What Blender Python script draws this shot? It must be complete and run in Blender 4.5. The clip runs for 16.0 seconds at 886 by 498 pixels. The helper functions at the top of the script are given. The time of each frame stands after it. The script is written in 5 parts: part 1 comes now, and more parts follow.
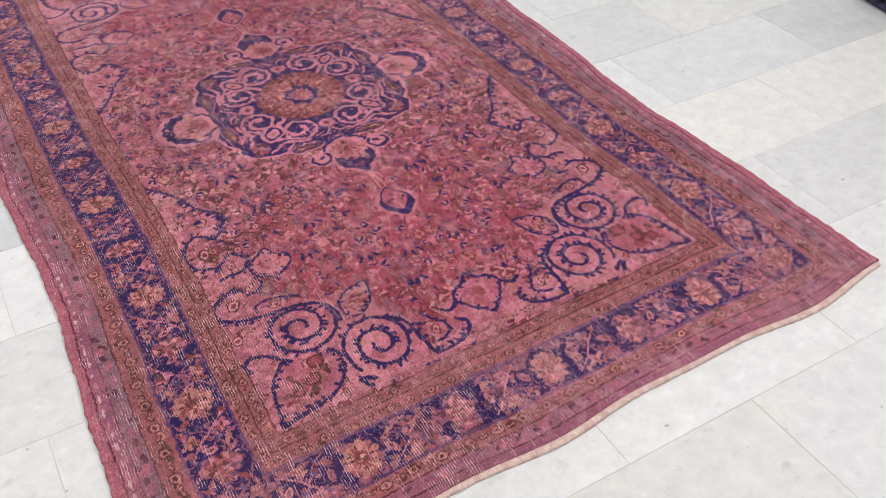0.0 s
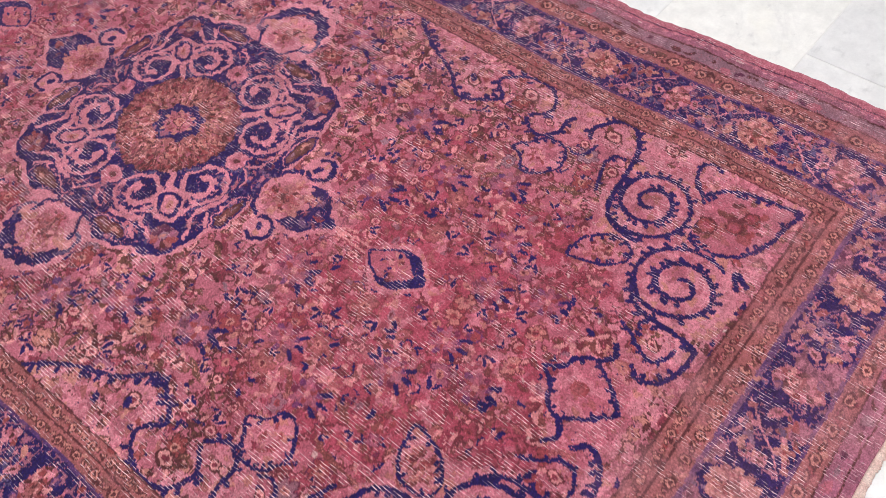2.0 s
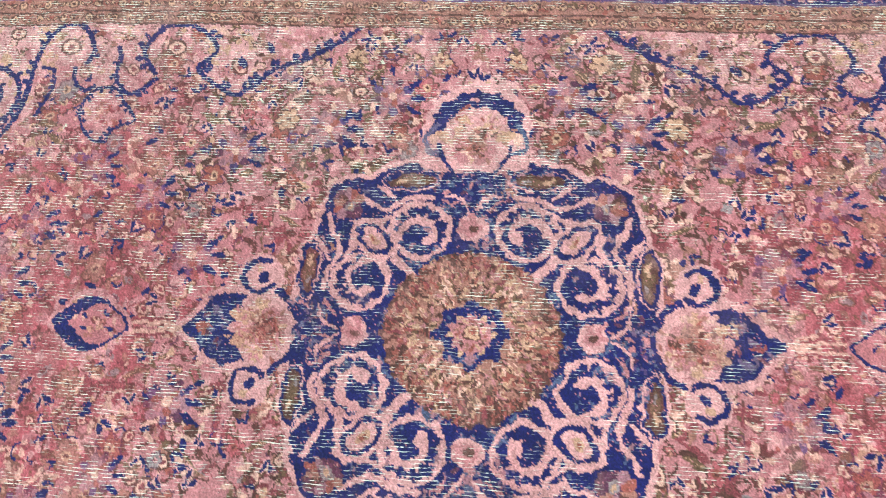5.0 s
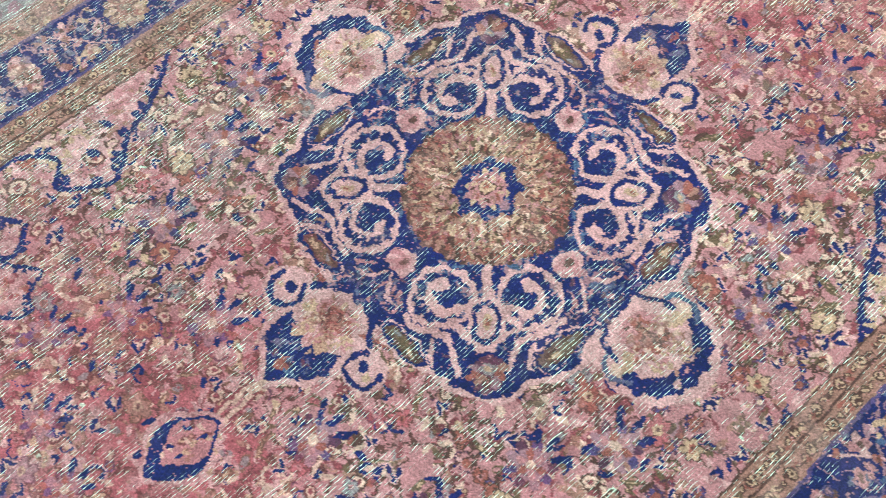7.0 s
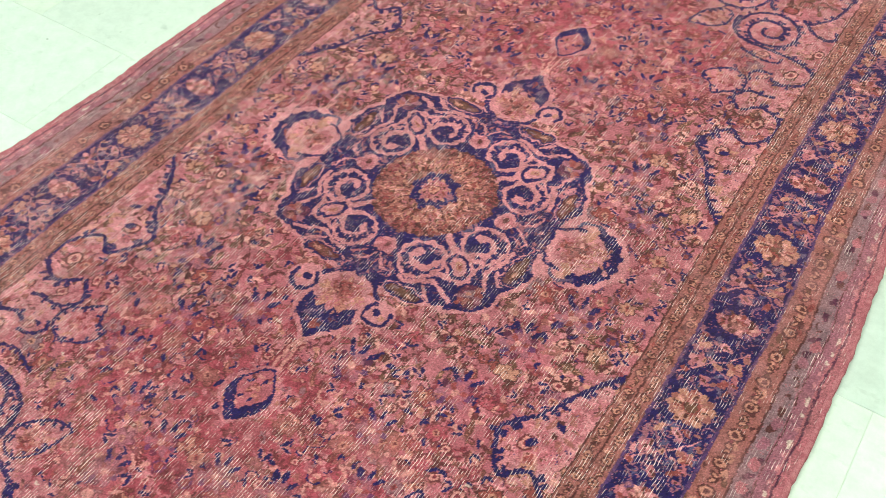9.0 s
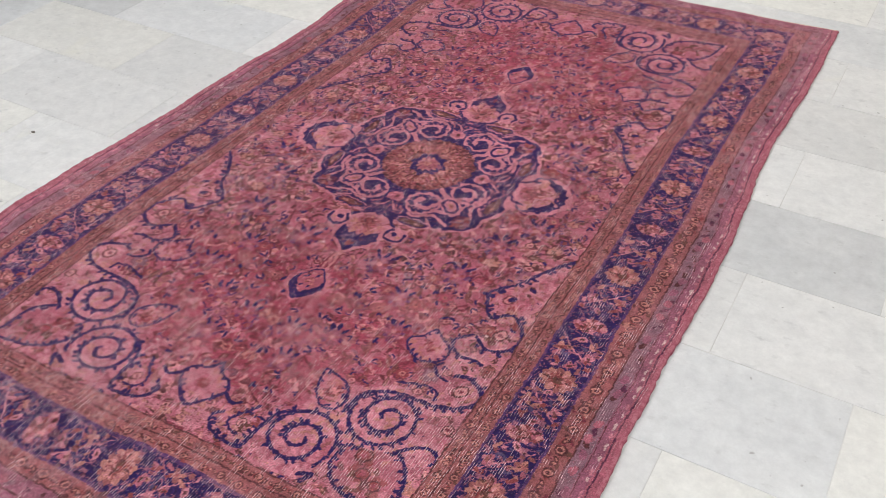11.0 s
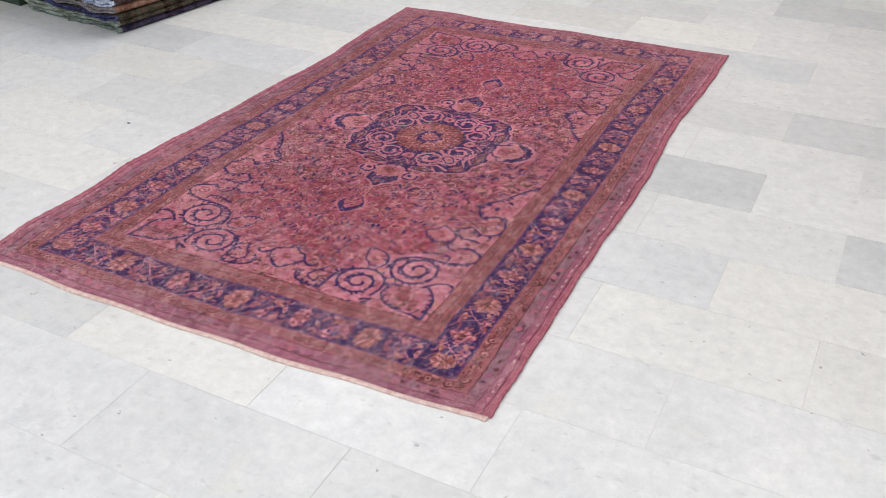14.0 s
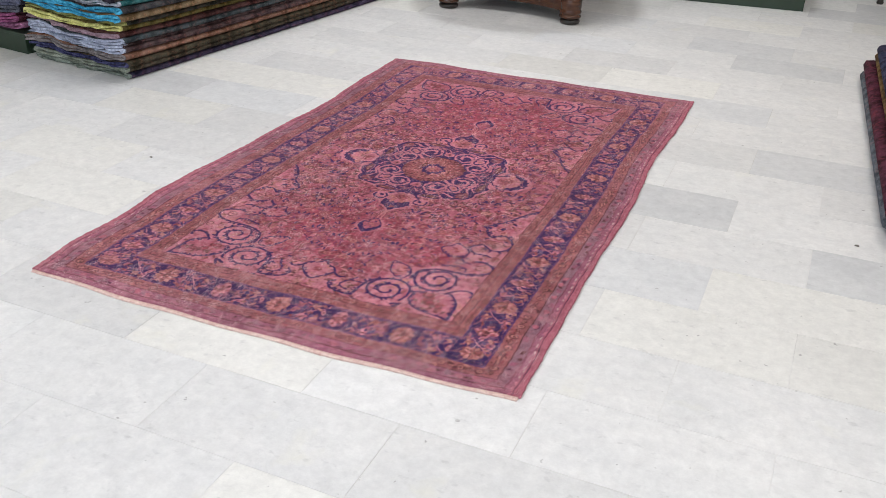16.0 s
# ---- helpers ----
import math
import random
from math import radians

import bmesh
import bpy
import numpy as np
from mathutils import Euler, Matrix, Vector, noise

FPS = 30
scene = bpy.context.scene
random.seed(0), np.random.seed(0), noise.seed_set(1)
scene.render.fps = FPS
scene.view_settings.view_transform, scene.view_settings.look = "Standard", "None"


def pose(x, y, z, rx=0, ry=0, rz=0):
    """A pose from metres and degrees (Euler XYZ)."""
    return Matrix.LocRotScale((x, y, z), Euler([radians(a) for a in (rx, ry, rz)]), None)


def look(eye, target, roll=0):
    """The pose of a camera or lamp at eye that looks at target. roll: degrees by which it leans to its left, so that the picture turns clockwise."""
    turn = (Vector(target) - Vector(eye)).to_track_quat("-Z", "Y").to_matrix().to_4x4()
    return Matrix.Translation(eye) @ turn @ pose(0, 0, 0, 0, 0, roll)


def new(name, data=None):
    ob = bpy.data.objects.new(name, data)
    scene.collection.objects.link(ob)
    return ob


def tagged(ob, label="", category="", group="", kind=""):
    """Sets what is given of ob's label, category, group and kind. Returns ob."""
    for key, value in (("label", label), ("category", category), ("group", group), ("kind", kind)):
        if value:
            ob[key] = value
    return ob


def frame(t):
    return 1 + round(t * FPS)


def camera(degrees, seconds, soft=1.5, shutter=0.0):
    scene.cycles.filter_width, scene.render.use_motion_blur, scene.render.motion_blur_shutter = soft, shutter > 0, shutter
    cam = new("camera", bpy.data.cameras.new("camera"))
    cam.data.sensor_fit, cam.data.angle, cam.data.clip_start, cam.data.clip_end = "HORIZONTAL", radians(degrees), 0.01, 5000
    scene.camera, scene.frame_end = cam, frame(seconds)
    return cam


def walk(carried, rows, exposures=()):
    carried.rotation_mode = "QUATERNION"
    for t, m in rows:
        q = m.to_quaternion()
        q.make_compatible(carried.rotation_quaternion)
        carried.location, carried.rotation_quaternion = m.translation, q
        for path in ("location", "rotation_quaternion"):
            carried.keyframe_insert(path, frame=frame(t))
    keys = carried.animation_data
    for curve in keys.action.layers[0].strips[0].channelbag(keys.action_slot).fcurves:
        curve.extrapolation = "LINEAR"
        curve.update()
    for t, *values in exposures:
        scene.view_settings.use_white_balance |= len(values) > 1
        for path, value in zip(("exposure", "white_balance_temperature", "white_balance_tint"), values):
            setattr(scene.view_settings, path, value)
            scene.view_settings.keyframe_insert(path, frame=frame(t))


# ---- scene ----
cam = camera(51.93, 16.0, soft=0.8)
PATH = [
    (0, (0.763, 2.225, 1.398), (0.169, 1.168, 0.354), -0.15),
    (0.5, (0.739, 2.007, 1.382), (0.121, 1.050, 0.258), -3.16),
    (1, (0.637, 1.783, 1.330), (-0.012, 0.937, 0.138), -2.18),
    (1.5, (0.541, 1.577, 1.296), (-0.086, 0.795, 0.049), -3.55),
    (2, (0.571, 1.315, 1.287), (-0.102, 0.633, 0.005), -5.56),
    (2.5, (0.576, 1.099, 1.275), (-0.110, 0.476, -0.029), -7.26),
    (3, (0.492, 0.881, 1.258), (-0.151, 0.269, -0.073), -7.97),
    (3.5, (0.437, 0.666, 1.261), (-0.160, 0.126, -0.122), -10.64),
    (4, (0.409, 0.416, 1.290), (-0.177, 0.016, -0.144), -13.34),
    (4.5, (0.425, 0.250, 1.275), (-0.186, -0.028, -0.178), -12.58),
    (4.7, (0.405, 0.201, 1.262), (-0.214, -0.044, -0.193), -12.37),
    (6.8, (0.377, -0.360, 1.252), (-0.117, -0.082, -0.244), -9.99),
    (7, (0.432, -0.383, 1.262), (-0.056, -0.054, -0.226), -7.05),
    (7.5, (0.578, -0.491, 1.290), (0.007, -0.046, -0.137), -4.39),
    (8, (0.635, -0.659, 1.325), (0.023, -0.071, -0.032), -2.24),
    (8.5, (0.674, -0.883, 1.354), (0.078, -0.149, 0.063), -3.23),
    (9, (0.793, -1.032, 1.373), (0.170, -0.209, 0.151), -2.74),
    (9.2, (0.853, -1.107, 1.385), (0.214, -0.255, 0.191), -2.30),
    (11.3, (1.212, -1.890, 1.468), (0.563, -0.817, 0.474), -0.76),
    (11.5, (1.265, -1.945, 1.477), (0.601, -0.871, 0.494), 0.13),
    (12, (1.309, -2.129, 1.496), (0.629, -1.043, 0.537), 0.23),
    (12.5, (1.280, -2.347, 1.494), (0.618, -1.246, 0.541), -2.26),
    (13, (1.328, -2.510, 1.496), (0.700, -1.380, 0.554), -1.57),
    (13.5, (1.440, -2.638, 1.507), (0.804, -1.480, 0.604), -1.35),
    (14, (1.537, -2.787, 1.529), (0.903, -1.596, 0.669), -0.13),
    (14.5, (1.525, -2.932, 1.544), (0.901, -1.701, 0.735), 0.02),
    (15, (1.483, -3.096, 1.546), (0.889, -1.831, 0.767), -1.08),
    (15.5, (1.482, -3.183, 1.543), (0.891, -1.918, 0.763), -0.35),
    (16, (1.484, -3.203, 1.540), (0.909, -1.919, 0.779), 1.51),
]

EXPOSURES = [(0.0, 0.0, 6350, 14), (0.5, 0.18, 6250, 11), (1.0, 0.11, 6350, 16), (2.0, 0.18, 6300, 15), (2.5, 0.66, 6200, -3), (3.0, 0.93, 5900, -14), (3.5, 0.88, 5200, -42), (4.0, 0.98, 4800, -62), (4.5, 0.99, 4850, -63), (7.5, 1.0, 4050, -86), (7.9, 0.90, 5250, -83), (8.2, 0.72, 5850, -63), (9.0, 0.46, 6500, -28), (11.3, -0.12, 6350, 13), (12.5, 0.16, 6250, 13), (13.5, 0.04, 6250, 13), (14.0, -0.08, 6300, 13), (16.0, -0.06, 6350, 13)]
walk(cam, [(t, look(eye, aim, roll)) for t, eye, aim, roll in PATH], EXPOSURES)

# ---- light ----
world = bpy.data.worlds.new("world")
scene.world = world
world.use_nodes = True
wn = world.node_tree
sky = wn.nodes.new("ShaderNodeTexSky")
sky.sky_type = "NISHITA"
sky.sun_disc = False
sky.sun_elevation = radians(50)
sky.sun_rotation = radians(200)
wn.nodes["Background"].inputs["Strength"].default_value = 0.12
wn.links.new(sky.outputs["Color"], wn.nodes["Background"].inputs["Color"])


def area(name, where, aim, sx, sy, watts, colour):
    lamp = bpy.data.lights.new(name, "AREA")
    lamp.shape, lamp.size, lamp.size_y, lamp.energy, lamp.color = "RECTANGLE", sx, sy, watts, colour
    ob = new(name, lamp)
    ob.matrix_world = look(where, aim)
    return ob


# added, none in view: ceiling panels, and shop-front daylight from behind the camera
CEILING = 3.0
PANELS = ((-1.7, -2.2, 1.2), (1.7, -2.2, 1.2), (-1.7, 1.4, 1.2), (1.7, 1.4, 1.2), (-0.66, 3.25, 0.4))
for lx, ly, wide in PANELS:
    warm = ly > 1 and lx > 0
    area("ceiling_panel_light", (lx, ly, CEILING - 0.06), (lx, ly, 0), wide - 0.05, wide - 0.05, 34, (1.0, 0.945, 0.86) if warm else (0.985, 0.99, 0.99))
# broad cool fill lamp, added in place of daylight through the unseen front
area("shop_front_daylight", (0.0, -5.8, 1.5), (0.0, 0.0, 0.6), 6.0, 2.4, 95, (0.9, 0.95, 1.0))


# ---- materials ----
def lin(r, g, b, k=1.0):
    """sRGB 0..255 to linear, scaled."""
    return tuple(k * ((c / 255 / 12.92) if c / 255 <= 0.04045 else ((c / 255 + 0.055) / 1.055) ** 2.4) for c in (r, g, b))


class Nodes:
    """A small builder for node materials."""

    def __init__(self, name, rough=0.6, metal=0.0):
        self.mat = bpy.data.materials.new(name)
        self.mat.use_nodes = True
        self.tree = self.mat.node_tree
        self.bsdf = self.tree.nodes["Principled BSDF"]
        self.bsdf.inputs["Roughness"].default_value = rough
        self.bsdf.inputs["Metallic"].default_value = metal

    def add(self, kind, **sockets):
        n = self.tree.nodes.new(kind)
        for k, v in sockets.items():
            n.inputs[k.replace("_", " ")].default_value = v
        return n

    def link(self, a, b):
        self.tree.links.new(a, b)

    def coords(self, scale=(1, 1, 1), rot=(0, 0, 0), offset=None):
        tc = self.add("ShaderNodeTexCoord")
        mp = self.add("ShaderNodeMapping")
        mp.inputs["Scale"].default_value = scale
        mp.inputs["Rotation"].default_value = rot
        self.link(tc.outputs["Object"], mp.inputs["Vector"])
        if offset is not None:
            self.link(offset, mp.inputs["Location"])
        return mp.outputs["Vector"]

    def noise(self, vector, scale, detail=3.0, rough=0.55, distort=0.0):
        n = self.add("ShaderNodeTexNoise", Scale=scale, Detail=detail, Roughness=rough, Distortion=distort)
        self.link(vector, n.inputs["Vector"])
        return n.outputs["Fac"]

    def ramp(self, fac, *stops):
        n = self.add("ShaderNodeValToRGB")
        cr = n.color_ramp
        while len(cr.elements) < len(stops):
            cr.elements.new(0.5)
        for e, (p, c) in zip(cr.elements, stops):
            e.position = p
            e.color = (c, c, c, 1) if isinstance(c, (int, float)) else (*c, 1)
        self.link(fac, n.inputs["Fac"])
        return n.outputs["Color"]

    def mix(self, fac, a, b, mode="MIX"):
        n = self.add("ShaderNodeMix")
        n.data_type, n.blend_type = "RGBA", mode
        for sock, val in ((n.inputs[0], fac), (n.inputs[6], a), (n.inputs[7], b)):
            if isinstance(val, bpy.types.NodeSocket):
                self.link(val, sock)
            elif isinstance(val, (int, float)):
                sock.default_value = val if sock.type == "VALUE" else (val, val, val, 1)
            else:
                sock.default_value = (*val, 1)
        return n.outputs[2]

    def math(self, op, a, b=0.0):
        n = self.add("ShaderNodeMath")
        n.operation = op
        for sock, val in zip(n.inputs, (a, b)):
            if isinstance(val, bpy.types.NodeSocket):
                self.link(val, sock)
            else:
                sock.default_value = val
        return n.outputs[0]

    def bump(self, height, strength, distance):
        n = self.add("ShaderNodeBump", Strength=strength, Distance=distance)
        self.link(height, n.inputs["Height"])
        self.link(n.outputs["Normal"], self.bsdf.inputs["Normal"])

    def colour(self, c):
        self.link(c, self.bsdf.inputs["Base Color"])
        return self.mat


def plaster_material():
    n = Nodes("wall_plaster", 0.8)
    v = n.coords()
    c = n.ramp(n.noise(v, 2.5), (0.3, (0.66, 0.65, 0.62)), (0.7, (0.74, 0.73, 0.70)))
    n.bump(n.noise(v, 60), 0.2, 0.002)
    return n.colour(c)


def marble_material(name, tone, cloud, amount):
    """Polished white marble: soft grey clouds, a few fine veins and pits, another cut on every slab."""
    n = Nodes(name, 0.28)
    info = n.add("ShaderNodeObjectInfo")
    scl = n.add("ShaderNodeVectorMath")
    scl.operation = "SCALE"
    scl.inputs["Scale"].default_value = 37.0
    comb = n.add("ShaderNodeCombineXYZ")
    n.link(info.outputs["Random"], comb.inputs[0])
    n.link(info.outputs["Random"], comb.inputs[1])
    n.link(comb.outputs[0], scl.inputs[0])
    v = n.coords(offset=scl.outputs["Vector"])
    base = n.mix(n.ramp(n.noise(v, 4.0, 6, 0.68, 0.2), (0.25, 0.0), (0.80, 1.0)), tone, cloud)
    fine = n.ramp(n.noise(v, 22, 8, 0.78), (0.28, 0.84), (0.72, 1.09))
    c = n.mix(1.0, base, fine, "MULTIPLY")
    w = n.noise(v, 2.1, 5, 0.62, 1.4)
    vein = n.ramp(n.math("ABSOLUTE", n.math("SUBTRACT", w, 0.5)), (0.0, 1.0), (0.018, 0.0))
    patch = n.ramp(n.noise(v, 1.6, 2), (0.5, 0.0), (0.66, amount))
    c = n.mix(n.math("MULTIPLY", vein, patch), c, (0.36, 0.37, 0.37))
    smear = n.add("ShaderNodeVectorMath")
    smear.operation = "MULTIPLY"
    smear.inputs[1].default_value = (19, 29, 1)
    n.link(v, smear.inputs[0])
    pit = n.ramp(n.noise(smear.outputs["Vector"], 1.0, 4, 0.6), (0.61, 0.0), (0.75, 0.50))
    c = n.mix(pit, c, (0.42, 0.42, 0.41))
    speck = n.ramp(n.noise(v, 30, 2, 0.6), (0.72, 0.0), (0.76, 0.7))
    c = n.mix(speck, c, (0.30, 0.29, 0.27))
    stain = n.ramp(n.noise(v, 3.4, 4, 0.6, 0.4), (0.62, 0.0), (0.80, 0.5))
    c = n.mix(stain, c, (0.74, 0.72, 0.58))
    shade = n.ramp(info.outputs["Random"], (0.0, 0.91), (1.0, 1.06))
    c = n.mix(1.0, c, shade, "MULTIPLY")
    rough = n.ramp(n.noise(v, 9, 3), (0.3, 0.34), (0.7, 0.5))
    n.link(rough, n.bsdf.inputs["Roughness"])
    n.bump(n.noise(v, 14, 2), 0.05, 0.002)
    return n.colour(c)


def grout_material():
    n = Nodes("floor_grout", 0.85)
    v = n.coords()
    fine = n.ramp(n.noise(v, 40), (0.3, (0.46, 0.44, 0.40)), (0.7, (0.60, 0.59, 0.55)))
    return n.colour(n.mix(n.ramp(n.noise(v, 2.2, 3), (0.34, 0.0), (0.58, 0.92)), fine, (0.73, 0.72, 0.70)))


def pile_material():
    """Worn, low-clipped wool: the dyed design from the weave, with the pale cotton warp showing through in fine streaks."""
    n = Nodes("worn_wool_pile", 0.88)
    att = n.add("ShaderNodeAttribute")
    att.attribute_name = "dye"
    wear_att = n.add("ShaderNodeAttribute")
    wear_att.attribute_name = "wear"
    v = n.coords()
    tufts = n.ramp(n.noise(v, 330, 2, 0.6), (0.3, 0.70), (0.7, 1.26))
    c = n.mix(1.0, att.outputs["Color"], tufts, "MULTIPLY")
    sep = n.add("ShaderNodeSeparateXYZ")
    n.link(v, sep.inputs[0])
    bend = n.math("ADD", n.math("MULTIPLY", n.noise(v, 9.0, 2), 0.012), n.math("MULTIPLY", n.noise(v, 55.0, 2), 0.0032))
    warp = n.math("SINE", n.math("MULTIPLY", n.math("ADD", sep.outputs[0], bend), 1208.0))
    streak = n.noise(n.coords((34, 15, 1)), 1.0, 4, 0.72)
    level = n.math("MULTIPLY", wear_att.outputs["Fac"], 0.16)
    worn = n.ramp(n.math("ADD", streak, level), (0.565, 0.0), (0.72, 1.0))
    fleck = n.ramp(n.noise(n.coords((210, 85, 1)), 1.0, 2, 0.6), (0.43, 0.0), (0.56, 1.0))
    bare = n.math("MULTIPLY", n.math("MULTIPLY", n.ramp(warp, (0.45, 0.0), (0.80, 1.0)), worn), fleck)
    c = n.mix(n.math("MULTIPLY", bare, 0.86), c, lin(246, 210, 212, 0.88))
    n.bsdf.inputs["Sheen Weight"].default_value = 0.17
    n.bsdf.inputs["Sheen Tint"].default_value = (*lin(240, 165, 182, 1.0)[:3], 1)
    n.bsdf.inputs["Sheen Roughness"].default_value = 0.6
    n.bsdf.inputs["Specular IOR Level"].default_value = 0.19
    knots = n.noise(n.coords((1, 0.7, 1)), 260, 2, 0.5)
    n.bump(knots, 0.5, 0.0025)
    return n.colour(c)


def wool_material(name, a, b, scale=40.0, rough=0.9):
    n = Nodes(name, rough)
    v = n.coords()
    c = n.mix(n.ramp(n.noise(v, scale, 4, 0.7), (0.38, 0.0), (0.62, 1.0)), a, b)
    f = n.ramp(n.noise(v, scale * 7, 2), (0.3, 0.75), (0.7, 1.2))
    n.bsdf.inputs["Specular IOR Level"].default_value = 0.2
    n.bump(n.noise(v, 300, 2), 0.5, 0.003)
    return n.colour(n.mix(1.0, c, f, "MULTIPLY"))


def wood_material(name, a, b, rough=0.3):
    n = Nodes(name, rough)
    v = n.coords((3, 3, 22))
    g = n.noise(v, 3.0, 5, 0.65, 0.8)
    c = n.ramp(g, (0.32, a), (0.68, b))
    n.bump(g, 0.1, 0.001)
    return n.colour(c)


def paint_material(name, a, rough=0.4):
    n = Nodes(name, rough)
    v = n.coords()
    f = n.ramp(n.noise(v, 6, 4, 0.6), (0.3, 0.75), (0.7, 1.15))
    n.bump(n.noise(v, 50, 3), 0.15, 0.002)
    return n.colour(n.mix(1.0, a, f, "MULTIPLY"))


def glow_material(name, strength):
    n = Nodes(name, 0.5)
    n.bsdf.inputs["Base Color"].default_value = (0.8, 0.8, 0.8, 1)
    n.bsdf.inputs["Emission Color"].default_value = (1, 0.97, 0.93, 1)
    n.bsdf.inputs["Emission Strength"].default_value = strength
    return n.mat


PLASTER = plaster_material()
MARBLE = marble_material("white_marble", (0.765, 0.757, 0.733), (0.645, 0.650, 0.640), 0.12)
MARBLE_CREAM = marble_material("cream_marble", (0.775, 0.765, 0.722), (0.69, 0.685, 0.645), 0.10)
MARBLE_GREY = marble_material("grey_marble", (0.700, 0.702, 0.692), (0.575, 0.585, 0.585), 0.18)
GROUT = grout_material()
PILE = pile_material()


# ---- helpers for meshes ----
def link_mesh(name, bm, *mats):
    me = bpy.data.meshes.new(name)
    bm.to_mesh(me)
    bm.free()
    for m in mats:
        me.materials.append(m)
    return new(name, me)


def part(name, bm, mat, parent, label=""):
    mats = mat if isinstance(mat, (list, tuple)) else (mat,)
    ob = link_mesh(name, bm, *mats)
    ob.parent = parent
    if label:
        ob["label"] = label
    return ob


def add_box(bm, x0, x1, y0, y1, z0, z1, bevel=0.0):
    made = bmesh.ops.create_cube(bm, size=1, matrix=Matrix.LocRotScale(((x0 + x1) / 2, (y0 + y1) / 2, (z0 + z1) / 2), None, (x1 - x0, y1 - y0, z1 - z0)))
    if bevel:
        edges = list({e for v in made["verts"] for e in v.link_edges})
        bmesh.ops.bevel(bm, geom=edges, offset=bevel, segments=2, profile=0.5, affect="EDGES")
    return bm


def boxed(*a, **k):
    return add_box(bmesh.new(), *a, **k)


def add_lathe(bm, profile, seg=20, centre=(0, 0, 0)):
    """A turned solid from (radius, height) pairs."""
    rings = []
    for r, z in profile:
        rings.append([bm.verts.new((centre[0] + r * math.cos(2 * math.pi * i / seg), centre[1] + r * math.sin(2 * math.pi * i / seg), centre[2] + z)) for i in range(seg)])
    for lo, hi in zip(rings, rings[1:]):
        for i in range(seg):
            f = bm.faces.new((lo[i], lo[(i + 1) % seg], hi[(i + 1) % seg], hi[i]))
            f.smooth = True
    bm.faces.new(list(reversed(rings[0])))
    bm.faces.new(rings[-1])
    return bm


def structure(ob, label, category):
    return tagged(ob, label, category, kind="structure")


# ---- the room ----
X0, X1, Y0, Y1 = -5.0, 4.6, -6.0, 7.0
floor = structure(link_mesh("floor", boxed(X0, X1, Y0, Y1, -0.12, -0.0014), GROUT), "pale marble slab floor with thin grout joints", "floor")
structure(link_mesh("ceiling", boxed(X0, X1, Y0, Y1, CEILING, CEILING + 0.1), PLASTER), "plain white plaster ceiling of the shop", "ceiling")
structure(link_mesh("wall_west", boxed(X0 - 0.2, X0, Y0 - 0.2, Y1 + 0.2, -0.12, CEILING), PLASTER), "plain white plaster wall", "wall")
structure(link_mesh("wall_east", boxed(X1, X1 + 0.2, Y0 - 0.2, Y1 + 0.2, -0.12, CEILING), PLASTER), "plain white plaster wall", "wall")
structure(link_mesh("wall_north", boxed(X0, X1, Y1, Y1 + 0.2, -0.12, CEILING), PLASTER), "plain white plaster wall", "wall")
# the south opening is assumed, to let daylight in
bm = boxed(X0, -3.1, Y0 - 0.2, Y0, -0.12, CEILING)
add_box(bm, 3.1, X1, Y0 - 0.2, Y0, -0.12, CEILING)
add_box(bm, -3.1, 3.1, Y0 - 0.2, Y0, 2.75, CEILING)
structure(link_mesh("wall_south", bm, PLASTER), "plain white plaster wall with a wide assumed shop-front opening, out of view", "wall")
structure(link_mesh("ground", boxed(-40, 40, -60, Y0 - 0.2, -0.3, -0.12), GROUT), "grey paving outside the assumed shop front, out of view", "ground")

# ---- the rug ----
# The design is knotted on a regular grid of knots: a runs across the rug, b along it.
KNOT = 0.002
HALF_W, HALF_L = 0.843, 1.356
NA, NB = int(2 * HALF_W / KNOT) + 1, int(2 * HALF_L / KNOT) + 1
ga = np.linspace(-HALF_W, HALF_W, NA)
gb = np.linspace(-HALF_L, HALF_L, NB)
design = np.zeros((NB, NA), np.uint8)
PALETTE = {}
dyes = []


def dye(name, r, g, b):
    PALETTE[name] = len(dyes)
    dyes.append(lin(r, g, b, 0.71))


dye("rose", 187, 104, 120)
dye("blush", 215, 133, 147)
dye("crimson", 170, 76, 93)
dye("navy", 28, 18, 86)
dye("slate", 88, 76, 116)
dye("brown", 164, 95, 95)
dye("umber", 92, 46, 49)
dye("mauve", 162, 96, 118)
dye("grey_mauve", 148, 108, 122)
dye("tan", 202, 132, 122)
dye("salmon", 226, 150, 150)
dye("olive", 112, 70, 60)
dye("rust", 152, 70, 72)
dye("plum", 92, 41, 71)
dye("lilac", 88, 54, 106)
dye("wine", 134, 54, 70)
dye("cream", 226, 188, 184)
MIRRORS = ((1, 1), (-1, 1), (1, -1), (-1, -1))
rng = np.random.default_rng(7)


def window(a0, a1, b0, b1):
    i0, i1 = max(0, int((a0 + HALF_W) / KNOT) - 1), min(NA, int((a1 + HALF_W) / KNOT) + 3)
    j0, j1 = max(0, int((b0 + HALF_L) / KNOT) - 1), min(NB, int((b1 + HALF_L) / KNOT) + 3)
    return (slice(j0, j1), slice(i0, i1)) if i1 > i0 and j1 > j0 else None


def paint_disc(a, b, ra, rb, colour, turn=0.0):
    r = max(ra, rb)
    w = window(a - r, a + r, b - r, b + r)
    if w is None:
        return
    da, db = ga[w[1]][None, :] - a, gb[w[0]][:, None] - b
    c, s = math.cos(turn), math.sin(turn)
    design[w][((da * c + db * s) / ra) ** 2 + ((db * c - da * s) / rb) ** 2 <= 1] = PALETTE[colour]


